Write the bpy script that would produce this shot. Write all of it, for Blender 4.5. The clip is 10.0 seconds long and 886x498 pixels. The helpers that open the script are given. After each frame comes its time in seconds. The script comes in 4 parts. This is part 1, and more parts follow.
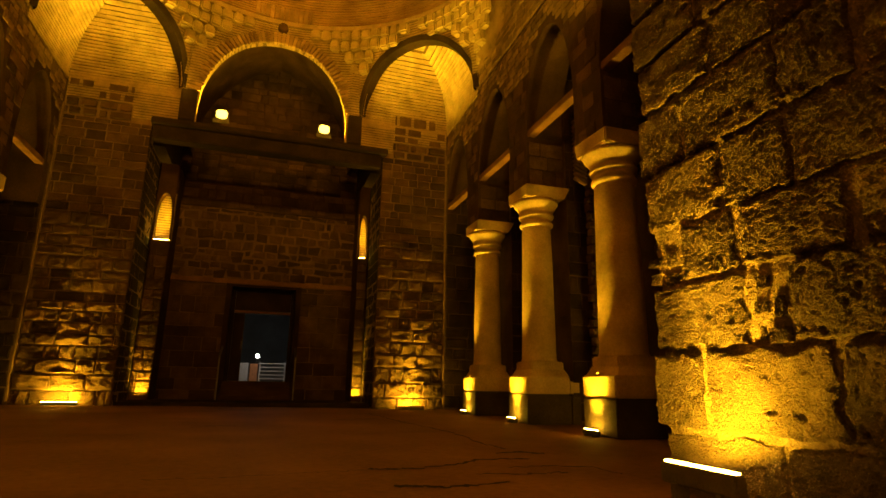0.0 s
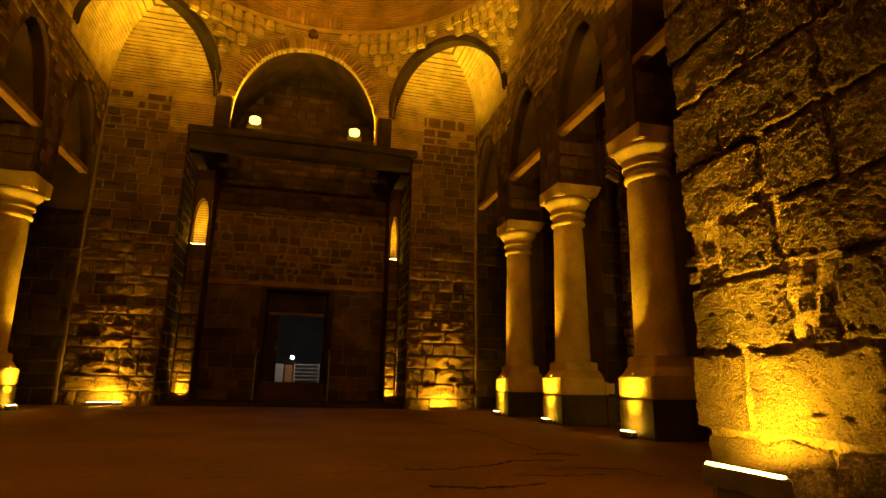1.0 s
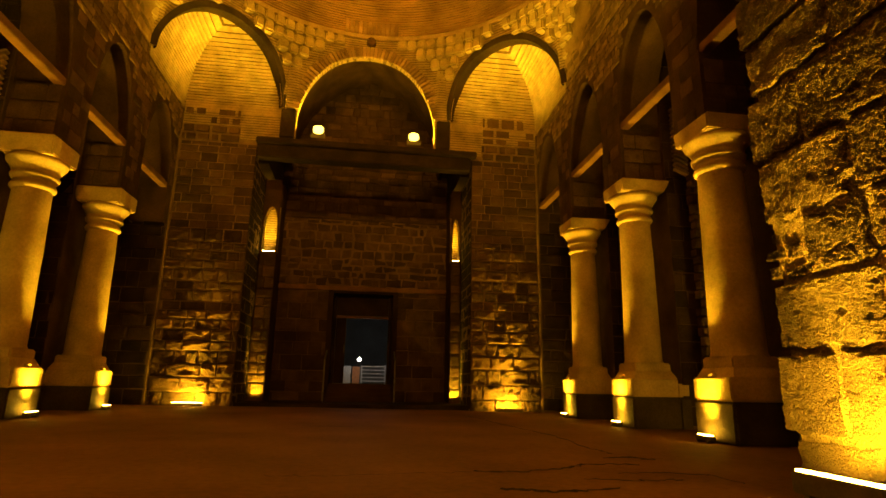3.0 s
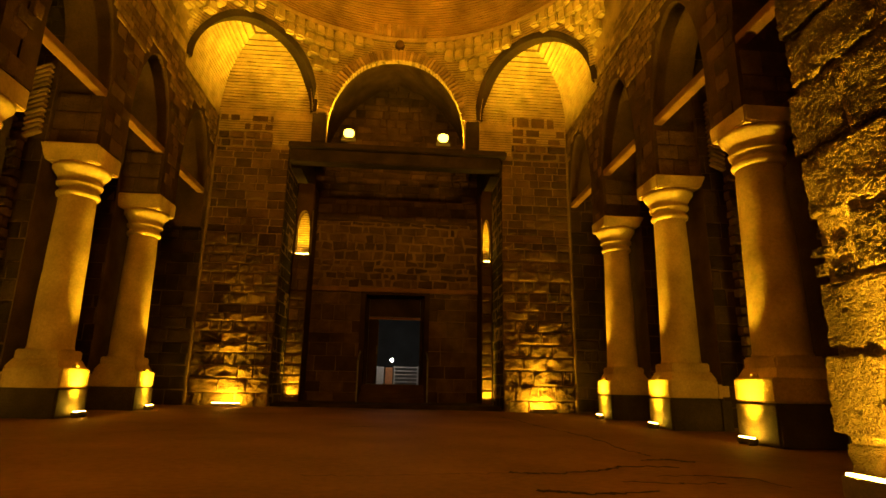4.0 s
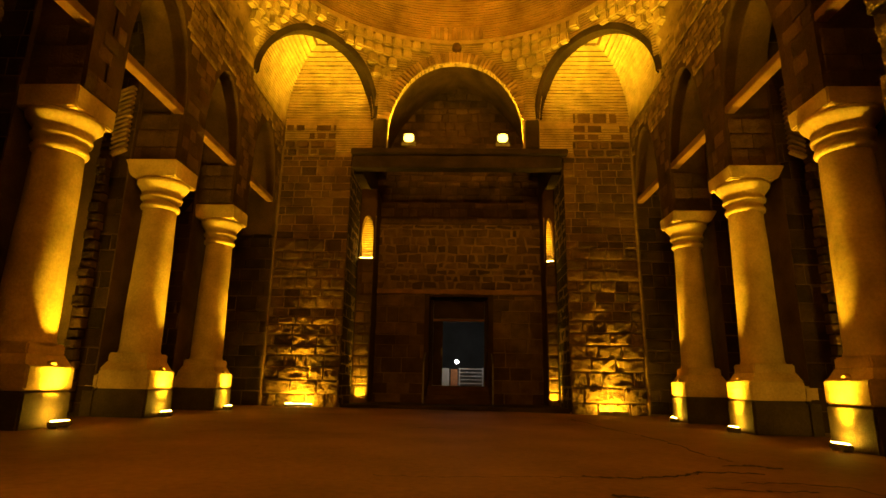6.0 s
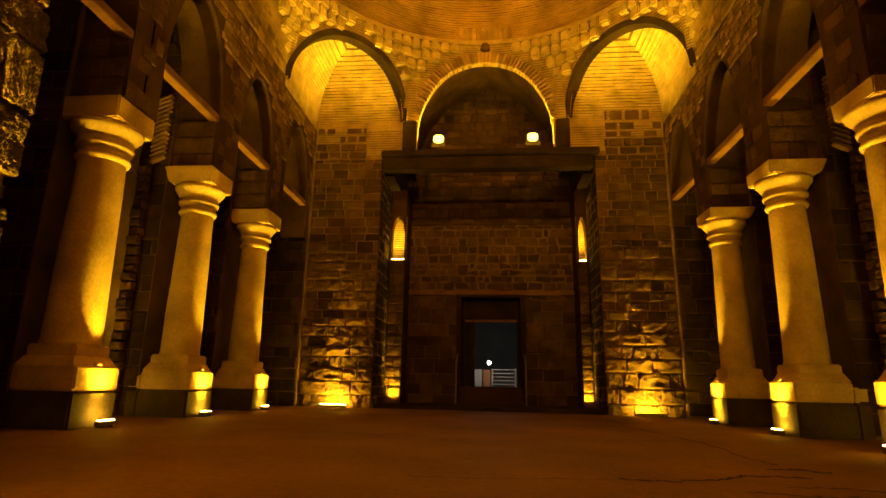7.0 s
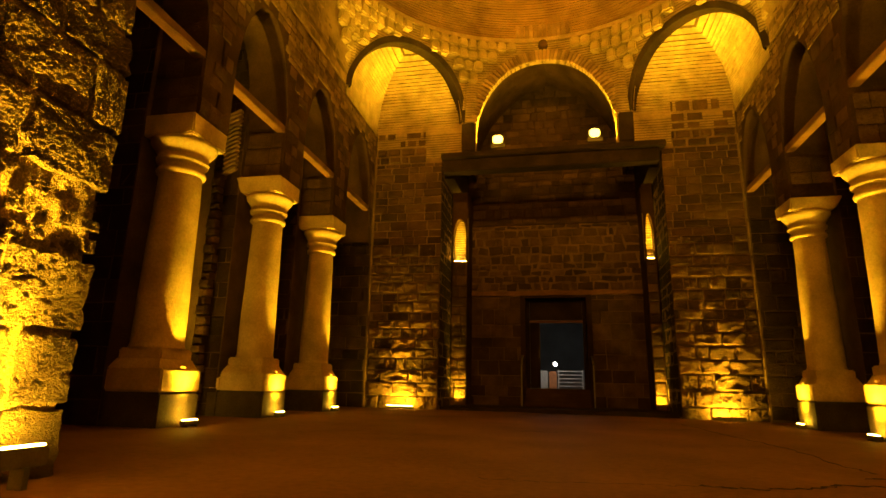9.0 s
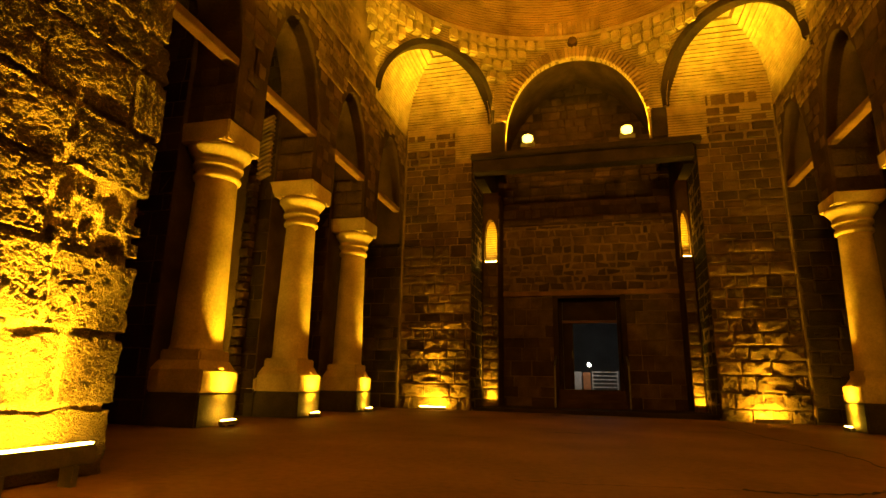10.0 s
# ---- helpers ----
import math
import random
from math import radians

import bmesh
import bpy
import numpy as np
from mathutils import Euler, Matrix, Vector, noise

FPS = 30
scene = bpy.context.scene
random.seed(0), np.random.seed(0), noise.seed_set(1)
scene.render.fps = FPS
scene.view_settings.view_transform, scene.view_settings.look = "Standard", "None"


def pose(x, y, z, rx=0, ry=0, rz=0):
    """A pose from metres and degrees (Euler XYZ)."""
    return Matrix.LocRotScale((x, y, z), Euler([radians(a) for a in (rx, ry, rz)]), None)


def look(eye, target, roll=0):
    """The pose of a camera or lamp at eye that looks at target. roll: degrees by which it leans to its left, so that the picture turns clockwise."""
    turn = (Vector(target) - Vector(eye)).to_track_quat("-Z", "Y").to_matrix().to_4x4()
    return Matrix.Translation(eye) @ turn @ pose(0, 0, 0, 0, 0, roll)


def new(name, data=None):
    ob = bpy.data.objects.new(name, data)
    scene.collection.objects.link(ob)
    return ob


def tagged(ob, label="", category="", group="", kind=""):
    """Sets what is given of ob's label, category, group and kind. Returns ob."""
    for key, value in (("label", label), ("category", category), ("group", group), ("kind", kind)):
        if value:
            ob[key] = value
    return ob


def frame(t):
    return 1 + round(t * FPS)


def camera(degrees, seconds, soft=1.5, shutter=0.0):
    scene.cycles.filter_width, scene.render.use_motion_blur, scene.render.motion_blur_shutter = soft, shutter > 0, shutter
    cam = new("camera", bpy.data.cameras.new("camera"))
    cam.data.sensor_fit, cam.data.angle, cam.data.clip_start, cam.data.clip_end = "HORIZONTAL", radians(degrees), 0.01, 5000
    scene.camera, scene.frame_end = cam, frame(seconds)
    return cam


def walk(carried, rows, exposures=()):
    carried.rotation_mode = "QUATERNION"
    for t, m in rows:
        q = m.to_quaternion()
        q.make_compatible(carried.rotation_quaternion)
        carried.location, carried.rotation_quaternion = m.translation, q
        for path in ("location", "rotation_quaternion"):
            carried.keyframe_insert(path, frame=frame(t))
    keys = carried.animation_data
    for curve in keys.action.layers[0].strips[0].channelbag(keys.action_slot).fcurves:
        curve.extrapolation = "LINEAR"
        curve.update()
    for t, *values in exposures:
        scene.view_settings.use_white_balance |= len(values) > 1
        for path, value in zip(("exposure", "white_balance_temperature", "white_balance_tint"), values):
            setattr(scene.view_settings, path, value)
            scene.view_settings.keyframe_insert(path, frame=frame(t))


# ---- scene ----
cam = camera(77.30, 10.0)
# seconds, place, then turn about x, y, z
PATH = [
    (0, 0.265, -0.021, 0.670, 103.59, -0.95, -17.75),
    (0.5, 0.259, -0.019, 0.670, 103.60, -0.95, -16.14),
    (1, 0.253, -0.017, 0.670, 103.61, -0.95, -14.53),
    (1.5, 0.247, -0.015, 0.670, 103.62, -0.95, -12.92),
    (2, 0.241, -0.013, 0.670, 103.63, -0.95, -11.31),
    (2.5, 0.235, -0.011, 0.670, 103.64, -0.96, -9.69),
    (4, 0.217, -0.004, 0.670, 103.67, -0.97, -4.83),
    (4.5, 0.211, -0.002, 0.670, 103.68, -0.98, -3.20),
    (5, 0.205, 0.000, 0.670, 103.69, -0.99, -1.58),
    (5.5, 0.199, 0.002, 0.670, 103.70, -1.00, 0.05),
    (7, 0.181, 0.009, 0.670, 103.74, -1.03, 4.93),
    (7.5, 0.175, 0.011, 0.670, 103.75, -1.05, 6.55),
    (8, 0.169, 0.013, 0.670, 103.77, -1.06, 8.17),
    (8.5, 0.163, 0.015, 0.670, 103.78, -1.07, 9.80),
    (9, 0.157, 0.017, 0.670, 103.79, -1.09, 11.42),
    (9.5, 0.151, 0.019, 0.670, 103.81, -1.11, 13.04),
    (10, 0.145, 0.021, 0.670, 103.82, -1.13, 14.65),
]
walk(cam, [(t, pose(*p)) for t, *p in PATH], exposures=[(0, -0.45), (2.5, -0.32), (5.0, 0.0), (7.5, 0.04), (10, 0.05)])

# ---- world and lamps ----
world = bpy.data.worlds.new("night")
scene.world = world
world.use_nodes = True
world.node_tree.nodes["Background"].inputs[0].default_value = (0.02, 0.03, 0.05, 1)
world.node_tree.nodes["Background"].inputs[1].default_value = 0.02

AMBER = (1.0, 0.62, 0.016)
SODIUM = (1.0, 0.41, 0.01)


def area(name, eye, target, watts, sx, sy, spread=180.0, colour=AMBER):
    d = bpy.data.lights.new(name, "AREA")
    d.shape, d.size, d.size_y = "RECTANGLE", sx, sy
    d.energy, d.color, d.spread = watts, colour, radians(spread)
    ob = new(name, d)
    ob.matrix_world = look(eye, target)
    return ob


def strip_light(name, centre, along, aim, watts, length, spread=120.0):
    """An area lamp as long as its fixture, that shines from centre along aim."""
    c, a, l = Vector(centre), Vector(aim).normalized(), Vector(along).normalized()
    z = -a
    x = l
    y = z.cross(x).normalized()
    d = bpy.data.lights.new(name, "AREA")
    d.shape, d.size, d.size_y = "RECTANGLE", length, 0.03
    d.energy, d.color, d.spread = watts, AMBER, radians(spread)
    ob = new(name, d)
    ob.matrix_world = Matrix(((x.x, y.x, z.x, c.x), (x.y, y.y, z.y, c.y), (x.z, y.z, z.z, c.z), (0, 0, 0, 1)))
    return ob


# ---- materials ----
def material(name, base, rough=0.85, scale=3.0, vary=0.35, bump=0.4, bscale=30.0, rand=0.0, spots=0.0, metal=0.0, island=False, depth=0.01, tint=None, bands=0.0, grain=(0.55, 1.25), streak=1.0):
    m = bpy.data.materials.new(name)
    m.use_nodes = True
    nt = m.node_tree
    b = nt.nodes["Principled BSDF"]
    b.inputs["Roughness"].default_value = rough
    b.inputs["Metallic"].default_value = metal
    b.inputs["Specular IOR Level"].default_value = 0.5 if rough < 0.7 else 0.12
    geo = nt.nodes.new("ShaderNodeNewGeometry")
    pos = geo.outputs["Position"]
    n1 = nt.nodes.new("ShaderNodeTexNoise")
    n1.inputs["Scale"].default_value, n1.inputs["Detail"].default_value = scale, 6
    nt.links.new(pos, n1.inputs["Vector"])
    n2 = nt.nodes.new("ShaderNodeTexNoise")
    n2.inputs["Scale"].default_value, n2.inputs["Detail"].default_value, n2.inputs["Roughness"].default_value = bscale, 8, 0.65
    mp = nt.nodes.new("ShaderNodeMapping")
    mp.inputs["Scale"].default_value = (1, 1, streak)
    nt.links.new(pos, mp.inputs["Vector"])
    nt.links.new(mp.outputs["Vector"], n2.inputs["Vector"])
    ramp = nt.nodes.new("ShaderNodeValToRGB")
    lo = tuple(c * (1 - vary) for c in base)
    hi = tuple(min(1, c * (1 + vary)) for c in (tint or base))
    ramp.color_ramp.elements[0].position, ramp.color_ramp.elements[1].position = 0.3, 0.7
    ramp.color_ramp.elements[0].color, ramp.color_ramp.elements[1].color = (*lo, 1), (*hi, 1)
    nt.links.new(n1.outputs["Fac"], ramp.inputs["Fac"])
    col = ramp.outputs["Color"]
    # fine grain over the broad stains
    mix = nt.nodes.new("ShaderNodeMix")
    mix.data_type, mix.blend_type = "RGBA", "MULTIPLY"
    mix.inputs["Factor"].default_value = 0.55
    g = nt.nodes.new("ShaderNodeMapRange")
    g.inputs["From Min"].default_value, g.inputs["From Max"].default_value = 0.3, 0.7
    g.inputs["To Min"].default_value, g.inputs["To Max"].default_value = grain
    nt.links.new(n2.outputs["Fac"], g.inputs["Value"])
    nt.links.new(col, mix.inputs["A"])
    nt.links.new(g.outputs["Result"], mix.inputs["B"])
    col = mix.outputs["Result"]
    if rand:
        src = geo.outputs["Random Per Island"] if island else nt.nodes.new("ShaderNodeObjectInfo").outputs["Random"]
        r = nt.nodes.new("ShaderNodeMapRange")
        r.inputs["To Min"].default_value, r.inputs["To Max"].default_value = 1 - rand, 1 + rand
        nt.links.new(src, r.inputs["Value"])
        mm = nt.nodes.new("ShaderNodeMix")
        mm.data_type, mm.blend_type = "RGBA", "MULTIPLY"
        mm.inputs["Factor"].default_value = 1.0
        nt.links.new(col, mm.inputs["A"])
        nt.links.new(r.outputs["Result"], mm.inputs["B"])
        col = mm.outputs["Result"]
    nt.links.new(col, b.inputs["Base Color"])
    height = n2.outputs["Fac"]
    if spots:
        v = nt.nodes.new("ShaderNodeTexVoronoi")
        v.inputs["Scale"].default_value = spots
        nt.links.new(pos, v.inputs["Vector"])
        pit = nt.nodes.new("ShaderNodeMapRange")
        pit.inputs["From Min"].default_value, pit.inputs["From Max"].default_value = 0.1, 0.35
        nt.links.new(v.outputs["Distance"], pit.inputs["Value"])
        ad = nt.nodes.new("ShaderNodeMath")
        ad.operation = "MULTIPLY_ADD"
        ad.inputs[1].default_value = 0.45
        nt.links.new(pit.outputs["Result"], ad.inputs[0])
        nt.links.new(height, ad.inputs[2])
        height = ad.outputs[0]
    if bands:
        # level brick courses
        wv = nt.nodes.new("ShaderNodeTexWave")
        wv.wave_type, wv.bands_direction, wv.wave_profile = "BANDS", "Z", "SIN"
        wv.inputs["Scale"].default_value = 0.314 / bands
        wv.inputs["Distortion"].default_value, wv.inputs["Detail"].default_value, wv.inputs["Detail Scale"].default_value = 1.2, 2, 3.0
        nt.links.new(pos, wv.inputs["Vector"])
        jn = nt.nodes.new("ShaderNodeMapRange")
        jn.inputs["From Min"].default_value, jn.inputs["From Max"].default_value = 0.08, 0.35
        nt.links.new(wv.outputs["Fac"], jn.inputs["Value"])
        dk = nt.nodes.new("ShaderNodeMapRange")
        dk.inputs["To Min"].default_value = 0.45
        nt.links.new(jn.outputs["Result"], dk.inputs["Value"])
        mj = nt.nodes.new("ShaderNodeMix")
        mj.data_type, mj.blend_type = "RGBA", "MULTIPLY"
        mj.inputs["Factor"].default_value = 1.0
        nt.links.new(col, mj.inputs["A"])
        nt.links.new(dk.outputs["Result"], mj.inputs["B"])
        nt.links.new(mj.outputs["Result"], b.inputs["Base Color"])
        ad2 = nt.nodes.new("ShaderNodeMath")
        ad2.operation = "MULTIPLY_ADD"
        ad2.inputs[1].default_value = 1.2
        nt.links.new(jn.outputs["Result"], ad2.inputs[0])
        nt.links.new(height, ad2.inputs[2])
        height = ad2.outputs[0]
    bp = nt.nodes.new("ShaderNodeBump")
    bp.inputs["Strength"].default_value, bp.inputs["Distance"].default_value = bump, depth
    nt.links.new(height, bp.inputs["Height"])
    nt.links.new(bp.outputs["Normal"], b.inputs["Normal"])
    return m


def glow(name, colour, strength):
    m = bpy.data.materials.new(name)
    m.use_nodes = True
    b = m.node_tree.nodes["Principled BSDF"]
    b.inputs["Base Color"].default_value = (0.8, 0.7, 0.5, 1)
    b.inputs["Emission Color"].default_value = (*colour, 1)
    b.inputs["Emission Strength"].default_value = strength
    return m


BASALT = material("basalt", (0.094, 0.05, 0.022), 0.88, 2.2, 0.4, 1.0, 26, rand=0.45, spots=22, depth=0.03)
ROUGH = material("rough basalt", (0.17, 0.105, 0.055), 0.92, 3.5, 0.3, 1.0, 52, rand=0.2, spots=36, depth=0.075, grain=(0.45, 1.4), streak=1.7)
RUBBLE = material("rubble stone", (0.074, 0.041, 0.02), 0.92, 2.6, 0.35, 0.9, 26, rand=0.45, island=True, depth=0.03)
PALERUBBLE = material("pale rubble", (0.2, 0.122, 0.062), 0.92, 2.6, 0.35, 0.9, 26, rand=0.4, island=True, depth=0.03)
PALESTONE = material("brownish stone", (0.17, 0.1, 0.05), 0.92, 2.6, 0.35, 0.9, 26, rand=0.4, depth=0.03)
# darker copy of the rubble, the aisle's shade put into its colour
AISLESTONE = material("shaded aisle stone", (0.04, 0.021, 0.01), 0.92, 2.6, 0.4, 0.9, 26, rand=0.45, island=True, depth=0.03)
MORTAR = material("lime mortar", (0.22, 0.135, 0.07), 0.95, 1.6, 0.4, 0.8, 40, depth=0.02)
DARKWALL = material("dark masonry", (0.06, 0.03, 0.012), 0.95, 1.8, 0.4, 0.8, 24, depth=0.03)
# lime mortar darkened likewise for the shade of the aisle
AISLE = material("shaded aisle mortar", (0.1, 0.058, 0.028), 0.95, 1.6, 0.4, 0.8, 30, depth=0.02)
# near-black for dark timber and door parts, and for shade painted on stone
NEARBLACK = material("near-black, dark parts and shade", (0.03, 0.017, 0.009), 0.95, 1.8, 0.4, 0.8, 24, depth=0.03)
BRICK = material("fired brick", (0.36, 0.235, 0.135), 0.9, 2.5, 0.3, 0.7, 35, depth=0.015)
DOMEBRICK = material("dome brick", (0.34, 0.19, 0.085), 0.9, 1.3, 0.35, 0.7, 30, depth=0.015)
JOINT = material("dark brick joint", (0.1, 0.055, 0.027), 0.95, 3, 0.3, 0.5, 30)
VOUSSOIR = material("voussoir brick", (0.33, 0.2, 0.11), 0.9, 2.5, 0.3, 0.7, 35, rand=0.3)
BOSS = material("brick boss", (0.4, 0.275, 0.145), 0.9, 2.5, 0.25, 0.7, 35, rand=0.15)
# lime mortar again, with the dim light of the recess in its colour
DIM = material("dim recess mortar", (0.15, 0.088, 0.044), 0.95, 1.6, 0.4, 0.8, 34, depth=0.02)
BRICKBED = material("brick courses", (0.33, 0.215, 0.125), 0.95, 2.5, 0.3, 0.8, 35, bands=0.075, depth=0.02)
ROUGHMORTAR = material("coarse crumbling mortar", (0.27, 0.17, 0.09), 0.95, 5, 0.4, 1.0, 44, spots=34, depth=0.045, grain=(0.5, 1.3))
LIME = material("limestone", (0.5, 0.335, 0.182), 0.8, 1.6, 0.32, 0.6, 24, depth=0.025, grain=(0.6, 1.2))
PLINTH = material("dark plinth stone", (0.065, 0.043, 0.025), 0.9, 3, 0.3, 0.6, 30, depth=0.02)
FLOOR = material("worn screed", (0.165, 0.079, 0.03), 0.74, 0.6, 0.3, 0.4, 14, depth=0.008)
CRACK = material("dirt in cracks", (0.03, 0.022, 0.015), 0.95, 4, 0.3, 0.3, 30)
TIMBER = material("tie beam timber", (0.16, 0.075, 0.03), 0.75, 2.5, 0.3, 0.4, 40)
DARKWOOD = material("dark timber", (0.1, 0.065, 0.04), 0.7, 2.5, 0.3, 0.4, 30)
PLASTER = material("pale bounce plaster", (0.55, 0.46, 0.34), 0.9, 0.8, 0.2, 0.3, 20)
WHITEBOX = material("white sheet metal", (0.75, 0.74, 0.7), 0.6, 4, 0.1, 0.1, 30)
ORANGEBOX = material("orange board", (0.7, 0.3, 0.12), 0.6, 4, 0.2, 0.1, 30)
YARD = material("yard wall render", (0.3, 0.29, 0.27), 0.9, 1.0, 0.2, 0.3, 20)
METAL = material("painted metal", (0.15, 0.125, 0.1), 0.5, 6, 0.3, 0.15, 60, metal=0.25)
STRIP = glow("led strip", (1.0, 0.6, 0.05), 150.0)
FLOOD = glow("flood glass", (1.0, 0.75, 0.09), 7.0)


# ---- mesh helpers ----
def mesh_of(bm, name, mat, smooth=False):
    me = bpy.data.meshes.new(name)
    bmesh.ops.recalc_face_normals(bm, faces=bm.faces)
    bm.to_mesh(me)
    bm.free()
    if mat:
        me.materials.append(mat)
    if smooth:
        for p in me.polygons:
            p.use_smooth = True
    return me


def part(name, bm, mat, parent, label="", smooth=False):
    ob = new(name, bm if isinstance(bm, bpy.types.Mesh) else mesh_of(bm, name, mat, smooth))
    if parent:
        ob.parent = parent
    if label:
        tagged(ob, label)
    return ob


def thing(name, place, label, category, group="", turn=0.0):
    ob = new(name)
    ob.matrix_world = pose(*place, 0, 0, turn)
    return tagged(ob, label, category, group)


def box(bm, x0, x1, y0, y1, z0, z1, bevel=0.0):
    g = bmesh.ops.create_cube(bm, size=1.0, matrix=Matrix.LocRotScale(((x0 + x1) / 2, (y0 + y1) / 2, (z0 + z1) / 2), None, (abs(x1 - x0), abs(y1 - y0), abs(z1 - z0))))
    if bevel:
        es = list({e for v in g["verts"] for e in v.link_edges})
        bmesh.ops.bevel(bm, geom=es, offset=bevel, segments=2, affect="EDGES")
    return bm


def boxes(*bs, bevel=0.0):
    bm = bmesh.new()
    for b in bs:
        box(bm, *b, bevel=bevel)
    return bm


def lathe(bm, profile, n=40, a0=0.0, a1=360.0):
    """A turned solid about z from (radius, height) pairs."""
    full = abs(a1 - a0) >= 359.9
    m = n if full else n + 1
    rings = []
    for r, z in profile:
        rings.append([bm.verts.new((r * math.cos(radians(a0 + (a1 - a0) * i / n)), r * math.sin(radians(a0 + (a1 - a0) * i / n)), z)) for i in range(m)])
    for a, b in zip(rings, rings[1:]):
        for i in range(n):
            j = (i + 1) % m
            bm.faces.new((a[i], a[j], b[j], b[i]))
    return rings


def arch_curve(a, zs, rise, n=24, lip=1.0):
    """Points (u, z) of an arch from its foot at -a over the crown to +a."""
    return [(-a * math.cos(math.pi * i / n), zs + rise * math.sin(math.pi * i / n) ** lip) for i in range(n + 1)]


def arch_wall(bm, put, u0, u1, a, uc, zs, rise, zb, zt, thick, n=24):
    """A wall from u0 to u1 and zb to zt with an arched opening about uc; put(u, depth, z) gives the place."""
    c = [(uc + u, z) for u, z in arch_curve(a, zs, rise, n)]
    inner = [(uc - a, zb)] + c + [(uc + a, zb)] if zb < zs else c
    k = len(inner)
    outer = []
    for i, (u, z) in enumerate(inner):
        f = (u - (uc - a)) / (2 * a)
        if zb < zs and i == 0 or z <= zs + 1e-6 and u < uc:
            outer.append((u0, zb if (zb < zs and i == 0) or zb >= zs else zs))
        elif zb < zs and i == k - 1 or z <= zs + 1e-6 and u > uc:
            outer.append((u1, zb if (zb < zs and i == k - 1) or zb >= zs else zs))
        else:
            outer.append((u0 + (u1 - u0) * f, zt))
    # corners
    fi = next(i for i in range(k) if outer[i][1] == zt)
    li = max(i for i in range(k) if outer[i][1] == zt)
    outer[fi], outer[li] = (u0, zt), (u1, zt)
    for d0, flip in ((0.0, False), (thick, True)):
        vi = [bm.verts.new(put(u, d0, z)) for u, z in inner]
        vo = [bm.verts.new(put(u, d0, z)) for u, z in outer]
        for i in range(k - 1):
            q = [vi[i], vi[i + 1], vo[i + 1], vo[i]]
            try:
                bm.faces.new(q[::-1] if flip else q)
            except ValueError:
                pass
        if not flip:
            keep = vi
        else:
            for i in range(k - 1):
                bm.faces.new((keep[i], vi[i], vi[i + 1], keep[i + 1]))
    return bm


# ---- stones ----
def stone_mesh(seed, nx=5, nz=4, rough=0.12, edge=0.1, soft=1.0):
    """A unit block (1 x 1 x 1, front at y = 0 facing -y, body behind) with a hewn, uneven front and worn arrises."""
    rnd = random.Random(seed)
    bm = bmesh.new()
    off = Vector((seed * 3.7, seed * 1.3, 0))
    g = []
    for j in range(nz + 1):
        row = []
        for i in range(nx + 1):
            u, w = i / nx, j / nz
            ex = min(u, 1 - u, w, 1 - w)
            back = 0.0 if ex > 0.001 else edge * (0.5 + rnd.random())
            d = noise.noise(Vector((u * 2.6, w * 2.2, 0)) + off) * rough * soft + noise.noise(Vector((u * 7, w * 6, 3)) + off) * rough * 0.5 * soft
            if nx > 20:
                # hewn scars and open pits
                d += noise.noise(Vector((u * 15, w * 22, 7)) + off) * rough * 0.3 + noise.noise(Vector((u * 30, w * 34, 5)) + off) * rough * 0.28 + (rnd.random() - 0.5) * rough * 0.2
                d += max(0.0, noise.noise(Vector((u * 9, w * 8, 11)) + off) - 0.34) * rough * 3.2
                d += max(0.0, noise.noise(Vector((u * 20, w * 18, 17)) + off) - 0.3) * rough * 1.2
            wob = 0.22 / nx
            ragged = 2.2 if nx > 20 else 1.0
            near_x, near_z = max(0.0, 1 - min(u, 1 - u) * 9), max(0.0, 1 - min(w, 1 - w) * 9)
            if nx <= 20:
                near_x, near_z = float(i in (0, nx)), float(j in (0, nz))
            jx = (rnd.random() - 0.5) * wob + 0.02 * ragged * (1 if u < 0.5 else -1) * near_x * (noise.noise(Vector((w * 4, seed, u > 0.5))) * 1.4 + 0.6)
            jz = (rnd.random() - 0.5) * wob + 0.025 * ragged * (1 if w < 0.5 else -1) * near_z * (noise.noise(Vector((u * 5, seed, 5 + (w > 0.5)))) * 1.6 + 0.6)
            row.append(bm.verts.new((u - 0.5 + jx, back + d, w - 0.5 + jz)))
        g.append(row)
    for j in range(nz):
        for i in range(nx):
            bm.faces.new((g[j][i], g[j][i + 1], g[j + 1][i + 1], g[j + 1][i]))
    rim = g[0] + [g[j][nx] for j in range(1, nz + 1)] + g[nz][-2::-1] + [g[j][0] for j in range(nz - 1, 0, -1)]
    deep = [bm.verts.new((v.co.x, 1.0, v.co.z)) for v in rim]
    for i in range(len(rim)):
        k = (i + 1) % len(rim)
        bm.faces.new((rim[k], rim[i], deep[i], deep[k]))
    return bm


STONES = [mesh_of(stone_mesh(s, 10, 7, 0.13, 0.09), "stone", BASALT, True) for s in range(10)]
MIDSTONES = [mesh_of(stone_mesh(60 + s, 14, 10, 0.22, 0.12), "stone", BASALT, True) for s in range(8)]
BROKEN = [mesh_of(stone_mesh(110 + s, 20, 14, 0.34, 0.14), "stone", BASALT, True) for s in range(8)]
FLATSTONES = [mesh_of(stone_mesh(40 + s, 5, 4, 0.05, 0.06), "stone", BASALT) for s in range(8)]
# black copies of the pier stones, with the recess shade in their colour
SHADESTONES = [mesh_of(stone_mesh(130 + s, 6, 5, 0.08, 0.07), "stone", NEARBLACK) for s in range(5)]
PALESTONES = [mesh_of(stone_mesh(70 + s, 6, 5, 0.12, 0.08), "stone", PALESTONE) for s in range(8)]
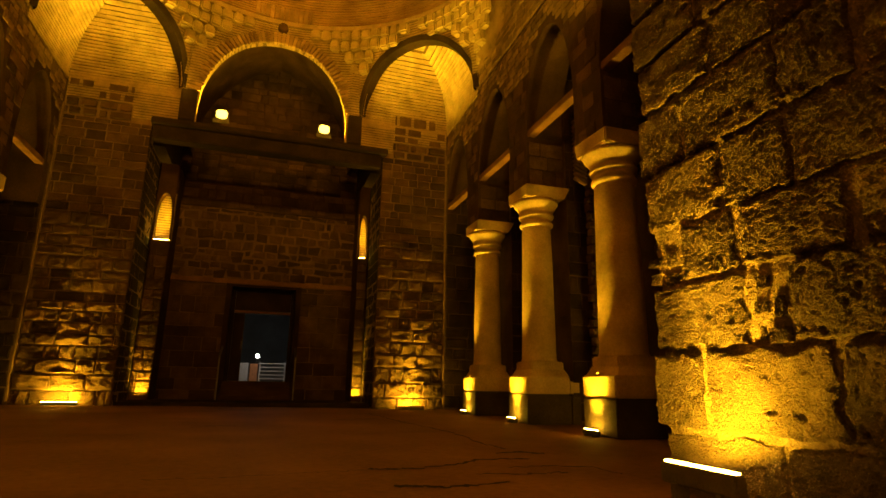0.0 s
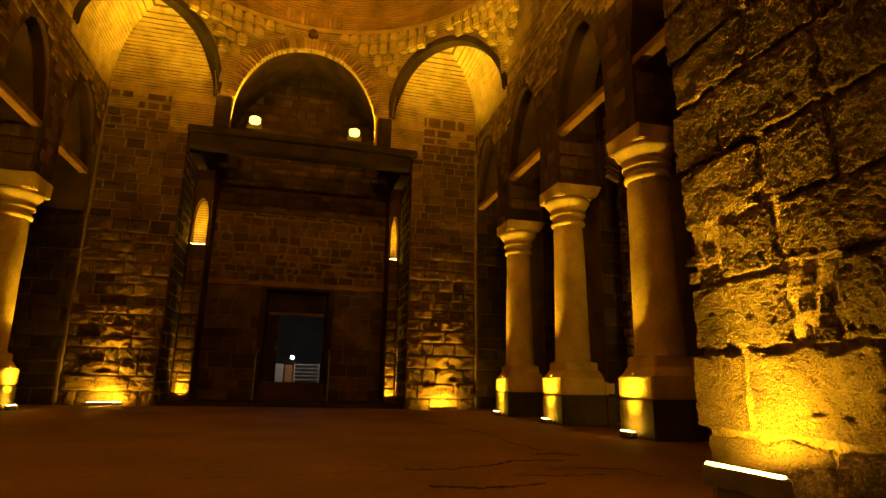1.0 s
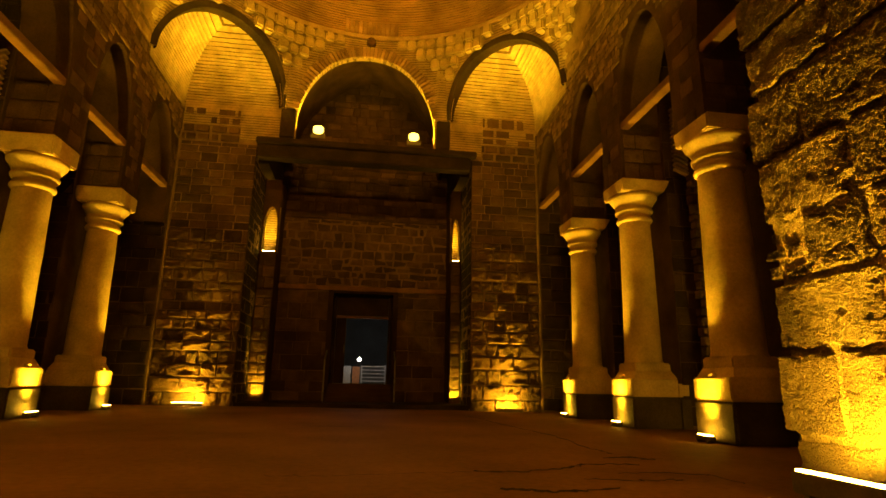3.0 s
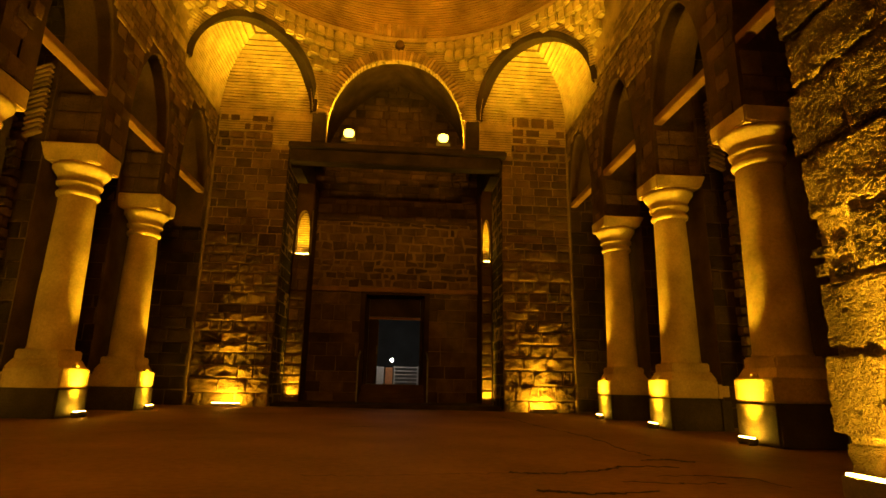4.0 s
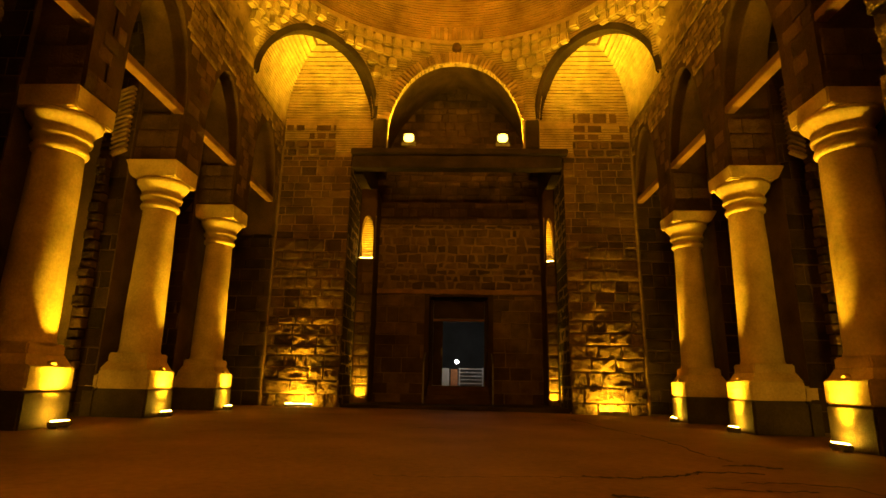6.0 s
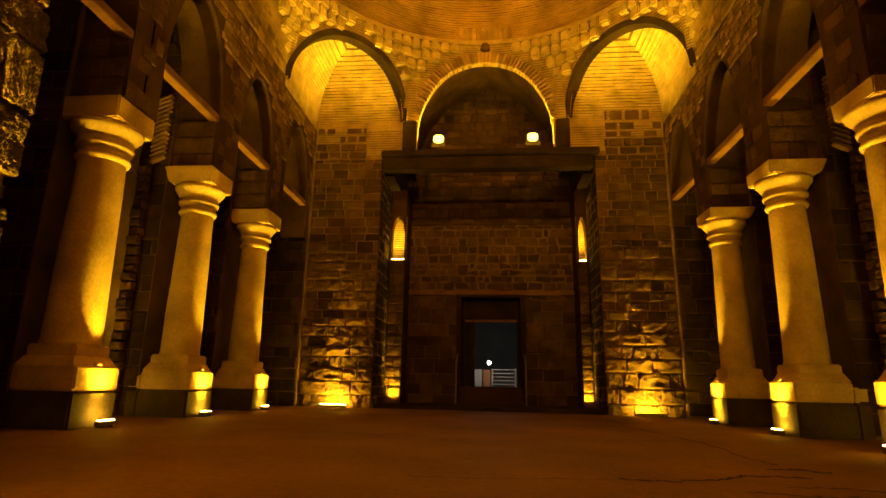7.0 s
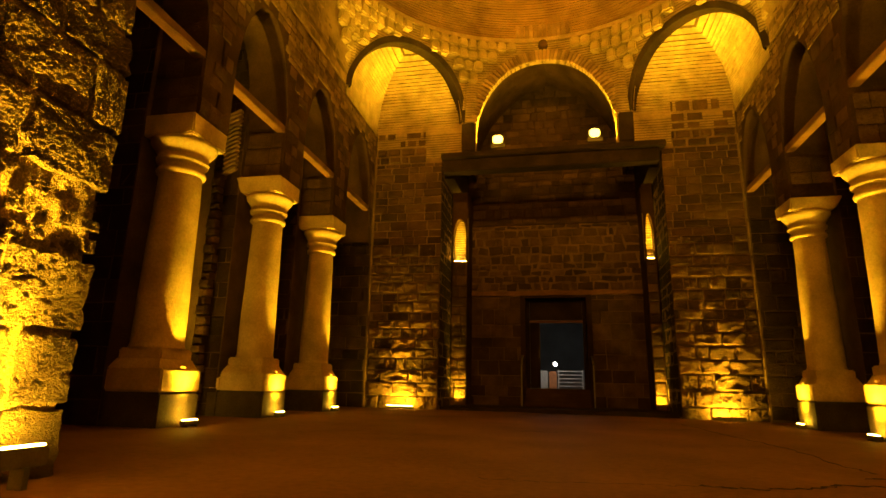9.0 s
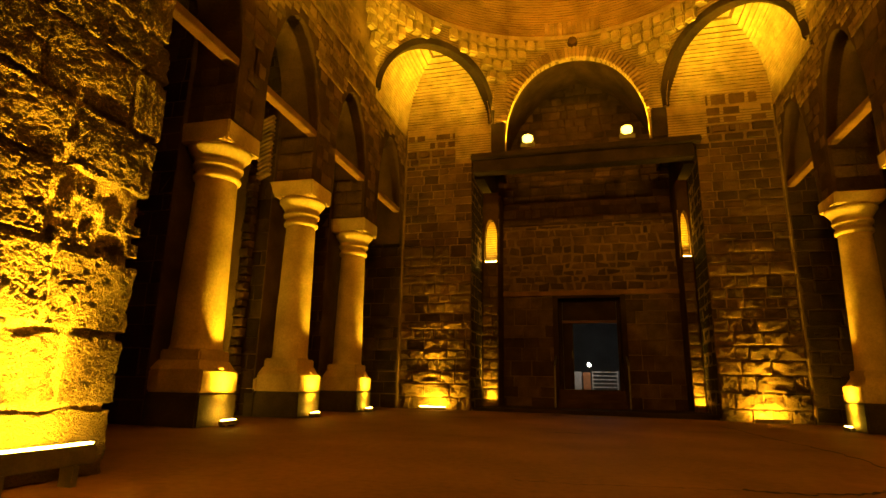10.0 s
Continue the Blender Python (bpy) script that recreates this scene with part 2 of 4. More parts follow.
FILLETS = [mesh_of(stone_mesh(90 + s, 4, 6, 0.06, 0.05), "fillet", MORTAR) for s in range(3)]
NEARSTONES = [mesh_of(stone_mesh(20 + s, 64, 48, 0.105, 0.16, 0.6), "near stone", ROUGH, True) for s in range(8)]


def courses(rnd, parent, origin, udir, ndir, width, z0, z1, height, length, meshes, deep=0.1, joint=0.025, inside=None, proud=0.02, name="stone_block", out=None):
    """Lays a face of stones: udir runs along the wall, ndir points out of it; inside(u, z) says where stones lie."""
    o, u, n = Vector(origin), Vector(udir), Vector(ndir)
    z = z0
    count = 0
    while z < z1 - 0.05:
        h = min(height * rnd.uniform(0.8, 1.2), z1 - z)
        if z1 - z - h < 0.1:
            h = z1 - z
        x = -rnd.random() * length * 0.6
        while x < width:
            l = length * rnd.uniform(0.6, 1.5)
            a, b = max(0, x), min(width, x + l)
            if width - b < 0.12:
                b = width
            x = b if b == width else x + l
            if b - a < 0.08:
                continue
            if inside and not inside((a + b) / 2, z + h / 2, a, b, z, z + h):
                continue
            c = o + u * ((a + b) / 2) + Vector((0, 0, z + h / 2)) + n * ((deep * 0.45 if out is None else out) + rnd.uniform(-1, 1) * proud)
            ob = new(name, rnd.choice(meshes))
            m = Matrix((u, -n, Vector((0, 0, 1)))).transposed().to_4x4()
            ob.matrix_world = Matrix.Translation(c) @ m @ Matrix.Diagonal((max(0.05, b - a - joint), deep, max(0.05, h - joint), 1))
            if parent:
                ob.parent = parent
            count += 1
        z += h
    return count


def courses_mesh(rnd, bm, origin, udir, ndir, width, z0, z1, height, length, deep=0.08, joint=0.03, inside=None, jit=0.012):
    """The same laid in one mesh, for walls too far off to tell single stones apart."""
    o, u, n = Vector(origin), Vector(udir), Vector(ndir)
    z = z0
    while z < z1 - 0.05:
        h = min(height * rnd.uniform(0.75, 1.25), z1 - z)
        x = -rnd.random() * length * 0.6
        while x < width:
            l = length * rnd.uniform(0.55, 1.5)
            a, b = max(0, x), min(width, x + l)
            x += l
            if b - a < 0.08 or inside and not inside((a + b) / 2, z + h / 2, a, b, z, z + h):
                continue
            p = deep * (0.15 + rnd.random() * 0.3)
            j = joint / 2
            wob = [(rnd.uniform(-1, 1) * jit, rnd.uniform(-1, 1) * jit) for _ in range(4)]
            ring = []
            for q, ins in ((-deep * 0.6, 0.0), (p * 0.6, 0.0), (p, 0.03)):
                c = [(a + j + ins, z + j + ins), (b - j - ins, z + j + ins), (b - j - ins, z + h - j - ins), (a + j + ins, z + h - j - ins)]
                ring.append([bm.verts.new(o + u * (cu + wob[kk][0]) + n * (q + rnd.uniform(-1, 1) * 0.008) + Vector((0, 0, cz + wob[kk][1]))) for kk, (cu, cz) in enumerate(c)])
            for r0, r1 in zip(ring, ring[1:]):
                for i in range(4):
                    k = (i + 1) % 4
                    bm.faces.new((r0[i], r0[k], r1[k], r1[i]))
            bm.faces.new(ring[2])
        z += h


# ---- the large structure ----
FALL = 0.008       # the floor falls a little to the east
HW = 5.05          # half the width of the domed bay
YF = 15.0          # front of the end wall
YC = YF - HW       # centre of the dome
ZR = 10.77         # rim of the dome
# bays of the arcades, east (1) and west (-1)
ARCHES = {1: ((4.9, 6.95), (7.78, 9.66), (10.48, 12.4), (13.2, 14.98)), -1: ((4.9, 6.84), (7.62, 9.5), (10.34, 12.05), (12.93, 14.68))}
PIERS = {s: tuple((a[1], b[0]) for a, b in zip(ARCHES[s], ARCHES[s][1:])) for s in (1, -1)}
COLUMNS = {1: (7.23, 9.96, 12.65), -1: (7.18, 9.81, 12.46)}
COLX = {1: 5.44, -1: -5.48}
CAPZ = {1: 4.36, -1: 4.28}      # underside of the abacus
BEAMZ = {1: 5.78, -1: 5.655}

floor = part("floor", boxes((-9, 9, -15, 19, -0.3, 0)), FLOOR, None)
floor.rotation_euler = (0, FALL, 0)
tagged(floor, "worn dusty screed floor with long cracks", "floor", kind="structure")

# end wall: piers beside the recess, stepped jambs, the door wall
RX0, RX1, RY = -3.01, 3.1, 17.8
rnd = random.Random(5)
wall_north = new("wall_north")
tagged(wall_north, "dark basalt end wall with a deep recess and an arch above", "wall", kind="structure")
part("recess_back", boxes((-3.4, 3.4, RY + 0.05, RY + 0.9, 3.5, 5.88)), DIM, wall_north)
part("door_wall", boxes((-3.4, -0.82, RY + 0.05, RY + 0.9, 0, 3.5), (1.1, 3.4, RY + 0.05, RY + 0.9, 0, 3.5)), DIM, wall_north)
# back wall of the upper room, its shade painted as a dark colour
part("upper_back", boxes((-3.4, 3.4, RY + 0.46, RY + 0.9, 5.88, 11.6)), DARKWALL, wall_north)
part("doorway_lining", boxes((-0.82, -0.8, RY - 0.03, RY + 0.9, 0.6, 3.5), (1.08, 1.1, RY - 0.03, RY + 0.9, 0.6, 3.5), (-0.8, 1.08, RY - 0.03, RY + 0.9, 3.42, 3.49), (-0.96, -0.82, RY - 0.05, RY + 0.05, 0.1, 3.5), (1.1, 1.24, RY - 0.05, RY + 0.05, 0.1, 3.5)), NEARBLACK, wall_north, "dark stone lining of the doorway")
bm = bmesh.new()
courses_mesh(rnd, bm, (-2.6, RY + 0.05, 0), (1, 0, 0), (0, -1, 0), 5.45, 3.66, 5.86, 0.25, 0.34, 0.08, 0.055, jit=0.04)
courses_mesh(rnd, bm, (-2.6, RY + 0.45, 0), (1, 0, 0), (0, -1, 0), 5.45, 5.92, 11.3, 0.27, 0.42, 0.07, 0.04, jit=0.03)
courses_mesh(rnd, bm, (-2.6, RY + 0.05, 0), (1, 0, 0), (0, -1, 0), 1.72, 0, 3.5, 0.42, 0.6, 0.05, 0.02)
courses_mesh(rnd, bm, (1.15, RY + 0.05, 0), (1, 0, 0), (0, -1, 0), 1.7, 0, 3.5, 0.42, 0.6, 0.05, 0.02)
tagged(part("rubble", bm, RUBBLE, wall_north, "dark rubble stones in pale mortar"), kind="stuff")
part("timber_band", boxes((-2.6, 2.85, RY - 0.06, RY + 0.1, 3.5, 3.64), bevel=0.015), TIMBER, wall_north, "timber band over the doorway")
part("ledge", boxes((-2.6, 2.85, RY - 0.03, RY + 0.5, 5.86, 5.94), bevel=0.015), BASALT, wall_north)
# sides and lid of the upper room, also coloured dark for shade
part("upper_sides", boxes((-3.5, -2.75, YF + 0.5, RY + 0.9, 6.74, 11.6), (2.85, 3.5, YF + 0.5, RY + 0.9, 6.74, 11.6), (-3.5, 3.5, YF + 0.5, RY + 0.9, 11.6, 11.9)), NEARBLACK, wall_north)
# pointed vault behind the arch
bm = bmesh.new()
rows_ = []
for j in range(13):
    y = YF + 0.3 + (RY + 0.45 - YF - 0.3) * j / 12
    rows_.append([bm.verts.new((0.02 - 2.45 * math.cos(math.pi * i / 28), y + rnd.uniform(-1, 1) * 0.03, 7.6 + (3.05 + rnd.uniform(-1, 1) * 0.03) * math.sin(math.pi * i / 28) ** 0.8 + 0.5 * max(0.0, 1 - abs(i - 14) / 7))) for i in range(29)])
for a, b in zip(rows_, rows_[1:]):
    for i in range(28):
        bm.faces.new((a[i], a[i + 1], b[i + 1], b[i]))
part("vault", bm, DARKWALL, wall_north, "rubble vault behind the arch, darkened for shade")
part("platform", boxes((RX0, RX1, YF + 0.25, RY + 0.9, -0.1, 0.1), bevel=0.02), NEARBLACK, wall_north, "low dark step along the recess")


def end_pier(name, x0, x1, label):
    p = tagged(new(name), label, "pier", kind="structure")
    part("core", boxes((x0 - 0.1 if x0 < 0 else x0 + 0.03, x1 - 0.03 if x0 < 0 else x1 + 0.1, YF + 0.06, 16.8, -0.1, 8.26)), MORTAR, p)
    top = 8.12 if x0 < 0 else 8.5
    courses(rnd, p, (x0, YF + 0.06, 0), (1, 0, 0), (0, -1, 0), x1 - x0, -0.05, 1.05, 0.36, 0.58, BROKEN, 0.16, 0.025, proud=0.04)
    courses(rnd, p, (x0, YF + 0.06, 0), (1, 0, 0), (0, -1, 0), x1 - x0, 1.05, 2.4, 0.3, 0.46, MIDSTONES, 0.14, 0.02, proud=0.03)
    courses(rnd, p, (x0, YF + 0.06, 0), (1, 0, 0), (0, -1, 0), x1 - x0, 2.4, 4.6, 0.28, 0.42, STONES, 0.11, 0.03, proud=0.02, out=0.038)
    courses(rnd, p, (x0, YF + 0.06, 0), (1, 0, 0), (0, -1, 0), x1 - x0, 4.6, 7.1, 0.25, 0.4, FLATSTONES, 0.1, 0.028, proud=0.012, out=0.028)
    # thin bricks with single dark stones let in
    a, b = (x0, -3.5) if x0 < 0 else (3.4, x1)
    gaps = 0.45 if x0 < 0 else 0.12
    courses(rnd, p, (a, YF + 0.03, 0), (1, 0, 0), (0, -1, 0), b - a, 7.1, top, 0.28, 0.36, FLATSTONES, 0.09, 0.085, lambda *q: q[1] < 7.6 or rnd.random() > gaps, proud=0.008, out=0.045)
    part("brick_patch", boxes((x0, b, YF + 0.01, YF + 0.09, 7.6, 8.3), (b, -2.4, YF + 0.01, YF + 0.09, 7.25, 8.3)) if x0 < 0 else boxes((2.4, a, YF + 0.01, YF + 0.09, 7.25, 8.3), (a, x1, YF + 0.01, YF + 0.09, 7.6, 8.5)), BRICKBED, p, "patch of thin bricks")
    # pale upright fillet in the corner to the aisle
    e = x0 - 0.055 if x0 < 0 else x1 + 0.055
    courses(rnd, p, (e - 0.055, YF + 0.03, 0), (1, 0, 0), (0, -1, 0), 0.11, 0.1, 7.4, 0.5, 0.4, FILLETS, 0.09, 0.01, proud=0.006, name="fillet_stone")
    inner, n = (x1, 1) if x0 < 0 else (x0, -1)
    # inner face laid darker than the front, its shade put into the stone
    courses(rnd, p, (inner - n * 0.06, YF + 0.1, 0), (0, 1, 0), (n, 0, 0), 1.7, 0, 6.7, 0.32, 0.6, SHADESTONES, 0.08, 0.02, proud=0.006)
    return p


end_pier("pier_west", -HW, RX0, "basalt pier of the end wall, rough stones with pale joints")
end_pier("pier_east", RX1, HW, "basalt pier of the end wall, broken stones with pale joints")


def jamb(name, x0, x1, zs):
    """A narrow jamb set back in the recess, with an arched niche that holds a lamp."""
    j = tagged(new(name), "stepped stone jamb with a lit arched brick niche", "jamb", kind="structure")
    y, mid, half = 16.8, (x0 + x1) / 2, (x1 - x0) / 2
    a = half - 0.035
    bm = boxes((x0, x1, y, RY + 0.1, 0.0, zs), (x0, x1, y + 0.34, RY + 0.1, zs, 6.74))
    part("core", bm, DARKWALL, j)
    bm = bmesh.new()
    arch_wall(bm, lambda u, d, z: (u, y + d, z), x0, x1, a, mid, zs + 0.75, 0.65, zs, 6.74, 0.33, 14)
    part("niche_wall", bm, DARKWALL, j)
    part("niche_back", boxes((x0 + 0.01, x1 - 0.01, y + 0.3, y + 0.36, zs + 0.01, zs + 1.5)), BRICKBED, j, "brick back of the niche")
    courses(rnd, j, (x0, y, 0), (1, 0, 0), (0, -1, 0), x1 - x0, 0, zs - 0.05, 0.3, 0.4, STONES, 0.08, 0.02, proud=0.006)
    return mid, a, y, zs


NICHES = [jamb("jamb_west", RX0, -2.53, 4.45), jamb("jamb_east", 2.8, RX1, 4.4)]


def to_octagon(theta):
    """Puts a point of a drum face (u along it, depth outwards, z) in the world; the face bends in to the dome's rim with height."""
    c, s = math.cos(theta), math.sin(theta)
    dist = HW if abs(math.sin(2 * theta)) < 0.1 else 5.25

    def put(u, d, z):
        w = max(0.0, min(1.0, (z - 8.4) / (ZR - 8.4)))
        w = w * w * (3 - 2 * w)
        r = math.hypot(u, dist)
        k = 1 + (HW / r - 1) * w if r > HW else 1.0
        uu, dd = u * k, dist * k + d
        return (dd * c - uu * s, YC + dd * s + uu * c, z)
    return put


HALF8 = 2.38       # half the side of an octagon face on the walls
SQ = 1.89          # half the squinch chord
drum = new("drum")
tagged(drum, "brick zone with squinches under the dome", "drum", kind="structure")
# end face with its arch
bm = bmesh.new()
arch_wall(bm, to_octagon(math.pi / 2), -HALF8, HALF8, 1.99, 0.02, 7.75, 2.37, 7.3, ZR, 0.15)
part("end_face", bm, BRICKBED, drum)
# side faces
for k, th in enumerate((0.0, math.pi)):
    bm = bmesh.new()
    put = to_octagon(th)
    vs = [[bm.verts.new(put(-HALF8 + 2 * HALF8 * i / 12, 0, 8.2 + (ZR - 8.2) * j / 8)) for i in range(13)] for j in range(9)]
    for j in range(8):
        for i in range(12):
            bm.faces.new((vs[j][i], vs[j][i + 1], vs[j + 1][i + 1], vs[j + 1][i]))
    part("side_face", bm, MORTAR, drum)
    sgn = 1 if k == 0 else -1
    bm = bmesh.new()
    courses_mesh(rnd, bm, (sgn * HW, YC - 2.3, 0), (0, 1, 0), (-sgn, 0, 0), 4.6, 8.25, 10.6, 0.2, 0.3, 0.07, 0.04, jit=0.03)
    tagged(part("rubble", bm, PALERUBBLE, drum), kind="stuff")
# south face
bm = bmesh.new()
arch_wall(bm, to_octagon(-math.pi / 2), -HALF8, HALF8, 2.2, 0.0, 8.2, 2.2, 8.19, ZR, 0.4)
part("south_face", bm, BRICKBED, drum)


def squinch(theta):
    put = to_octagon(theta)
    bm = bmesh.new()
    arch_wall(bm, put, -SQ - 0.1, SQ + 0.1, SQ - 0.12, 0.0, 8.3, 1.8, 8.29, ZR, 0.02)
    part("squinch_face", bm, BRICKBED, drum)
    # the arch ring, its shadow painted as near-black colour
    bm = bmesh.new()
    c = arch_curve(SQ - 0.1, 8.25, 1.8, 28)
    o = arch_curve(SQ + 0.06, 8.25, 1.98, 28)
    lay = []
    for d, pts in ((-0.06, c), (-0.06, o), (0.25, o), (0.25, c)):
        lay.append([bm.verts.new(put(u, d, z)) for u, z in pts])
    for q in range(4):
        a, b = lay[q], lay[(q + 1) % 4]
        for i in range(28):
            bm.faces.new((a[i], a[i + 1], b[i + 1], b[i]))
    part("squinch_ring", bm, NEARBLACK, drum)
    # the niche behind: level courses that run along both walls and meet in the corner
    bm = bmesh.new()
    c45 = Vector((math.cos(theta), math.sin(theta), 0))
    t45 = Vector((-math.sin(theta), math.cos(theta), 0))
    base = Vector((0, YC, 0)) + c45 * 5.25
    n = 25
    top = 8.3 + 1.78
    prof = []
    for i in range(n):
        for e, rec in ((0.02, 0.0), (0.66, 0.012), (0.7, 0.055), (0.98, 0.055)):
            z = 8.0 + (top - 8.0) * (i + e) / n
            s = SQ if z < 8.3 else SQ * math.sqrt(max(0.0, 1 - ((z - 8.3) / 1.8) ** 2))
            prof.append((z, s + rec))
    prof.append((8.3 + 1.8, 0.0))
    # every course wavers a little
    rows_ = []
    seg = 9
    for z, s in prof:
        left, corner, right = base + t45 * -s, base + c45 * s, base + t45 * s
        pts = [left.lerp(corner, i / seg) for i in range(seg)] + [corner.lerp(right, i / seg) for i in range(seg + 1)]
        rows_.append([bm.verts.new((p.x + rnd.uniform(-1, 1) * 0.006, p.y + rnd.uniform(-1, 1) * 0.006, z + (rnd.uniform(-1, 1) * 0.008 if s > 0.05 else 0))) for p in pts])
    for k, (a, b) in enumerate(zip(rows_, rows_[1:])):
        for i in range(2 * seg):
            f = bm.faces.new((a[i], a[i + 1], b[i + 1], b[i]))
            f.material_index = 1 if k % 4 in (1, 2) else 0
    part("squinch_niche", bm, BRICK, drum).data.materials.append(JOINT)


for th in (45, 135, 225, 315):
    squinch(radians(th))

# dome of level brick rings
bm = bmesh.new()
prof = []
N = 88
for i in range(N):
    for e, rec in ((0.0, 0.035), (0.26, 0.035), (0.3, 0.0), (0.97, 0.012)):
        a = radians(88) * (i + e) / N
        prof.append(((HW + rec) * math.cos(a), ZR + 0.1 + (HW + rec) * 0.85 * math.sin(a)))
lathe(bm, prof, 96)
bm.faces.ensure_lookup_table()
for i, f in enumerate(bm.faces):
    f.material_index = 1 if (i // 96) % 4 == 0 else 0
for v in bm.verts:
    v.co.z += rnd.uniform(-1, 1) * 0.007
dome = part("ceiling", bm, DOMEBRICK, None)
dome.data.materials.append(JOINT)
dome.location = (0, YC, 0)
tagged(dome, "brick dome laid in level rings", "dome", kind="structure")
bm = bmesh.new()
lathe(bm, [(HW + 0.35, ZR - 0.03), (HW - 0.07, ZR - 0.03), (HW - 0.07, ZR + 0.1), (HW + 0.35, ZR + 0.1)], 96)
rim = part("dome_rim", bm, BRICK, None)
rim.location = (0, YC, 0)
tagged(rim, "projecting brick rim at the foot of the dome", "cornice", kind="structure")


# side walls: arcades on columns, with masonry piers and a back wall behind
def rise_of(a, b):
    return min(2.25, (b - a) * 1.1)


def side_wall(side, name, label):
    w = tagged(new(name), label, "wall", kind="structure")
    sx = 1 if side > 0 else -1

    def put(u, d, z):
        return (sx * (HW + 0.05 + d), u, z)
    bm = bmesh.new()
    for (a, b) in ARCHES[sx]:
        mid, half = (a + b) / 2, (b - a) / 2
        lo, hi = a - 0.41, b + 0.41
        if b > 14:
            hi = 15.0
        if a < 5:
            lo = a
        arch_wall(bm, put, lo, hi, half, mid, 5.6, rise_of(a, b), 4.62, 8.27, 0.85)
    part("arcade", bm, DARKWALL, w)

    def inside(u, z, u0, u1, z0, z1):
        u, u0, u1 = u + 4.9, u0 + 4.9, u1 + 4.9
        for a, b in ARCHES[sx]:
            mid, half = (a + b) / 2, (b - a) / 2
            if u1 > a + 0.02 and u0 < b - 0.02:
                if z < 5.6:
                    return False
                near = 0.0 if u0 < mid < u1 else min(abs(u0 - mid), abs(u1 - mid))
                if near < half and z0 < 5.6 + rise_of(a, b) * math.sqrt(1 - (near / half) ** 2) + 0.02:
                    return False
        return True
    # spandrels of the front, and the imposts over the columns
    courses(rnd, w, (sx * (HW + 0.06), 4.9, 0), (0, 1, 0), (-sx, 0, 0), 10.08, 4.64, 7.1, 0.25, 0.36, FLATSTONES, 0.09, 0.025, inside, proud=0.01, out=0.025)
    courses(rnd, w, (sx * (HW + 0.06), 4.9, 0), (0, 1, 0), (-sx, 0, 0), 10.08, 7.1, 8.25, 0.155, 0.24, PALESTONES, 0.09, 0.02, inside, proud=0.012, out=0.028)
    for a, b in PIERS[sx]:
        courses(rnd, w, (sx * (HW + 0.1) if sx > 0 else -(HW + 0.9), a - 0.0, 0), (1, 0, 0), (0, -1, 0), 0.8, 4.64, 5.6, 0.3, 0.45, STONES, 0.06, 0.02, proud=0.006)
    bs = [(sx * 6.95, sx * 7.6, 3.4, 15.2, -0.1, 9)]
    for a, b in PIERS[sx]:
        bs.append((sx * 5.94, sx * 6.95, a - 0.1, b + 0.1, -0.1, 8.3))
    bs.append((sx * 5.08, sx * 6.95, 14.97, 15.4, -0.1, 8.3))
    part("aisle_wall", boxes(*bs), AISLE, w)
    stub = part("broken_stub", boxes((sx * 6.42, sx * 6.95, 9.22, 9.34, -0.1, 5.0)), MORTAR, w, "broken edge of a cross wall in the aisle")
    courses(rnd, stub, (6.2 if sx > 0 else -6.42, 9.24, 0), (1, 0, 0), (0, -1, 0), 0.22, 0.1, 4.9, 0.17, 0.2, STONES, 0.16, 0.02, proud=0.04)
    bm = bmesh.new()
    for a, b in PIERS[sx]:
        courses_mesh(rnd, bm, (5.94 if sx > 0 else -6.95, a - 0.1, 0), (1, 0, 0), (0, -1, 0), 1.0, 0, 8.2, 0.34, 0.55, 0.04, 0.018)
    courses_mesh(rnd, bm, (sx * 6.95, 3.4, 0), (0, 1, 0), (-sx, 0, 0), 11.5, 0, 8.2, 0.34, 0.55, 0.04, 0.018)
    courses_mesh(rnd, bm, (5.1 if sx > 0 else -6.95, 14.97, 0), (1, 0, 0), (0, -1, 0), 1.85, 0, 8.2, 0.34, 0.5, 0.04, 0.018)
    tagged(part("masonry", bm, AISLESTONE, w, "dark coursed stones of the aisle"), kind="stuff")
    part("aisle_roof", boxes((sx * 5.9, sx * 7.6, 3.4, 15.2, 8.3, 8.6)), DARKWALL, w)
    return w


wall_east = side_wall(1, "wall_east", "basalt arcade wall with arches on stone columns")
wall_west = side_wall(-1, "wall_west", "basalt arcade wall with arches on pale columns")

# near piers: courses with their upright joints, then plain walls that close the place
NPX = {1: 3.02, -1: -3.2}
NPY = 3.49
EAST = ((-0.05, 0.38, (2.45, 1.5)), (0.38, 0.91, (3.02, 2.08, 1.4)), (0.91, 1.38, (2.6, 2.32, 1.7)), (1.38, 1.79, (3.13, 2.64, 1.9)),
        (1.79, 2.26, (2.71, 2.2, 1.6)), (2.26, 2.78, (3.02, 2.2, 1.75)), (2.78, 3.2, (2.7, 2.18, 1.95)), (3.2, 3.65, (2.8, 2.2)), (3.65, 4.1, (3.05, 2.4)), (4.1, 4.6, (2.7, 2.0)), (4.6, 5.1, (3.0, 2.3)))
WEST = ((0, 0.48, (2.2, 1.5)), (0.48, 0.97, (2.98, 2.05)), (0.97, 1.53, (2.79, 2.0)), (1.53, 2.04, (3.07, 2.68, 1.9)),
        (2.04, 2.53, (2.74, 1.9)), (2.53, 3.05, (3.2, 2.45, 1.8)), (3.05, 3.4, (2.85, 2.3)), (3.4, 3.9, (3.1, 2.5)), (3.9, 4.4, (2.8, 2.1)), (4.4, 4.9, (3.0, 2.4)))


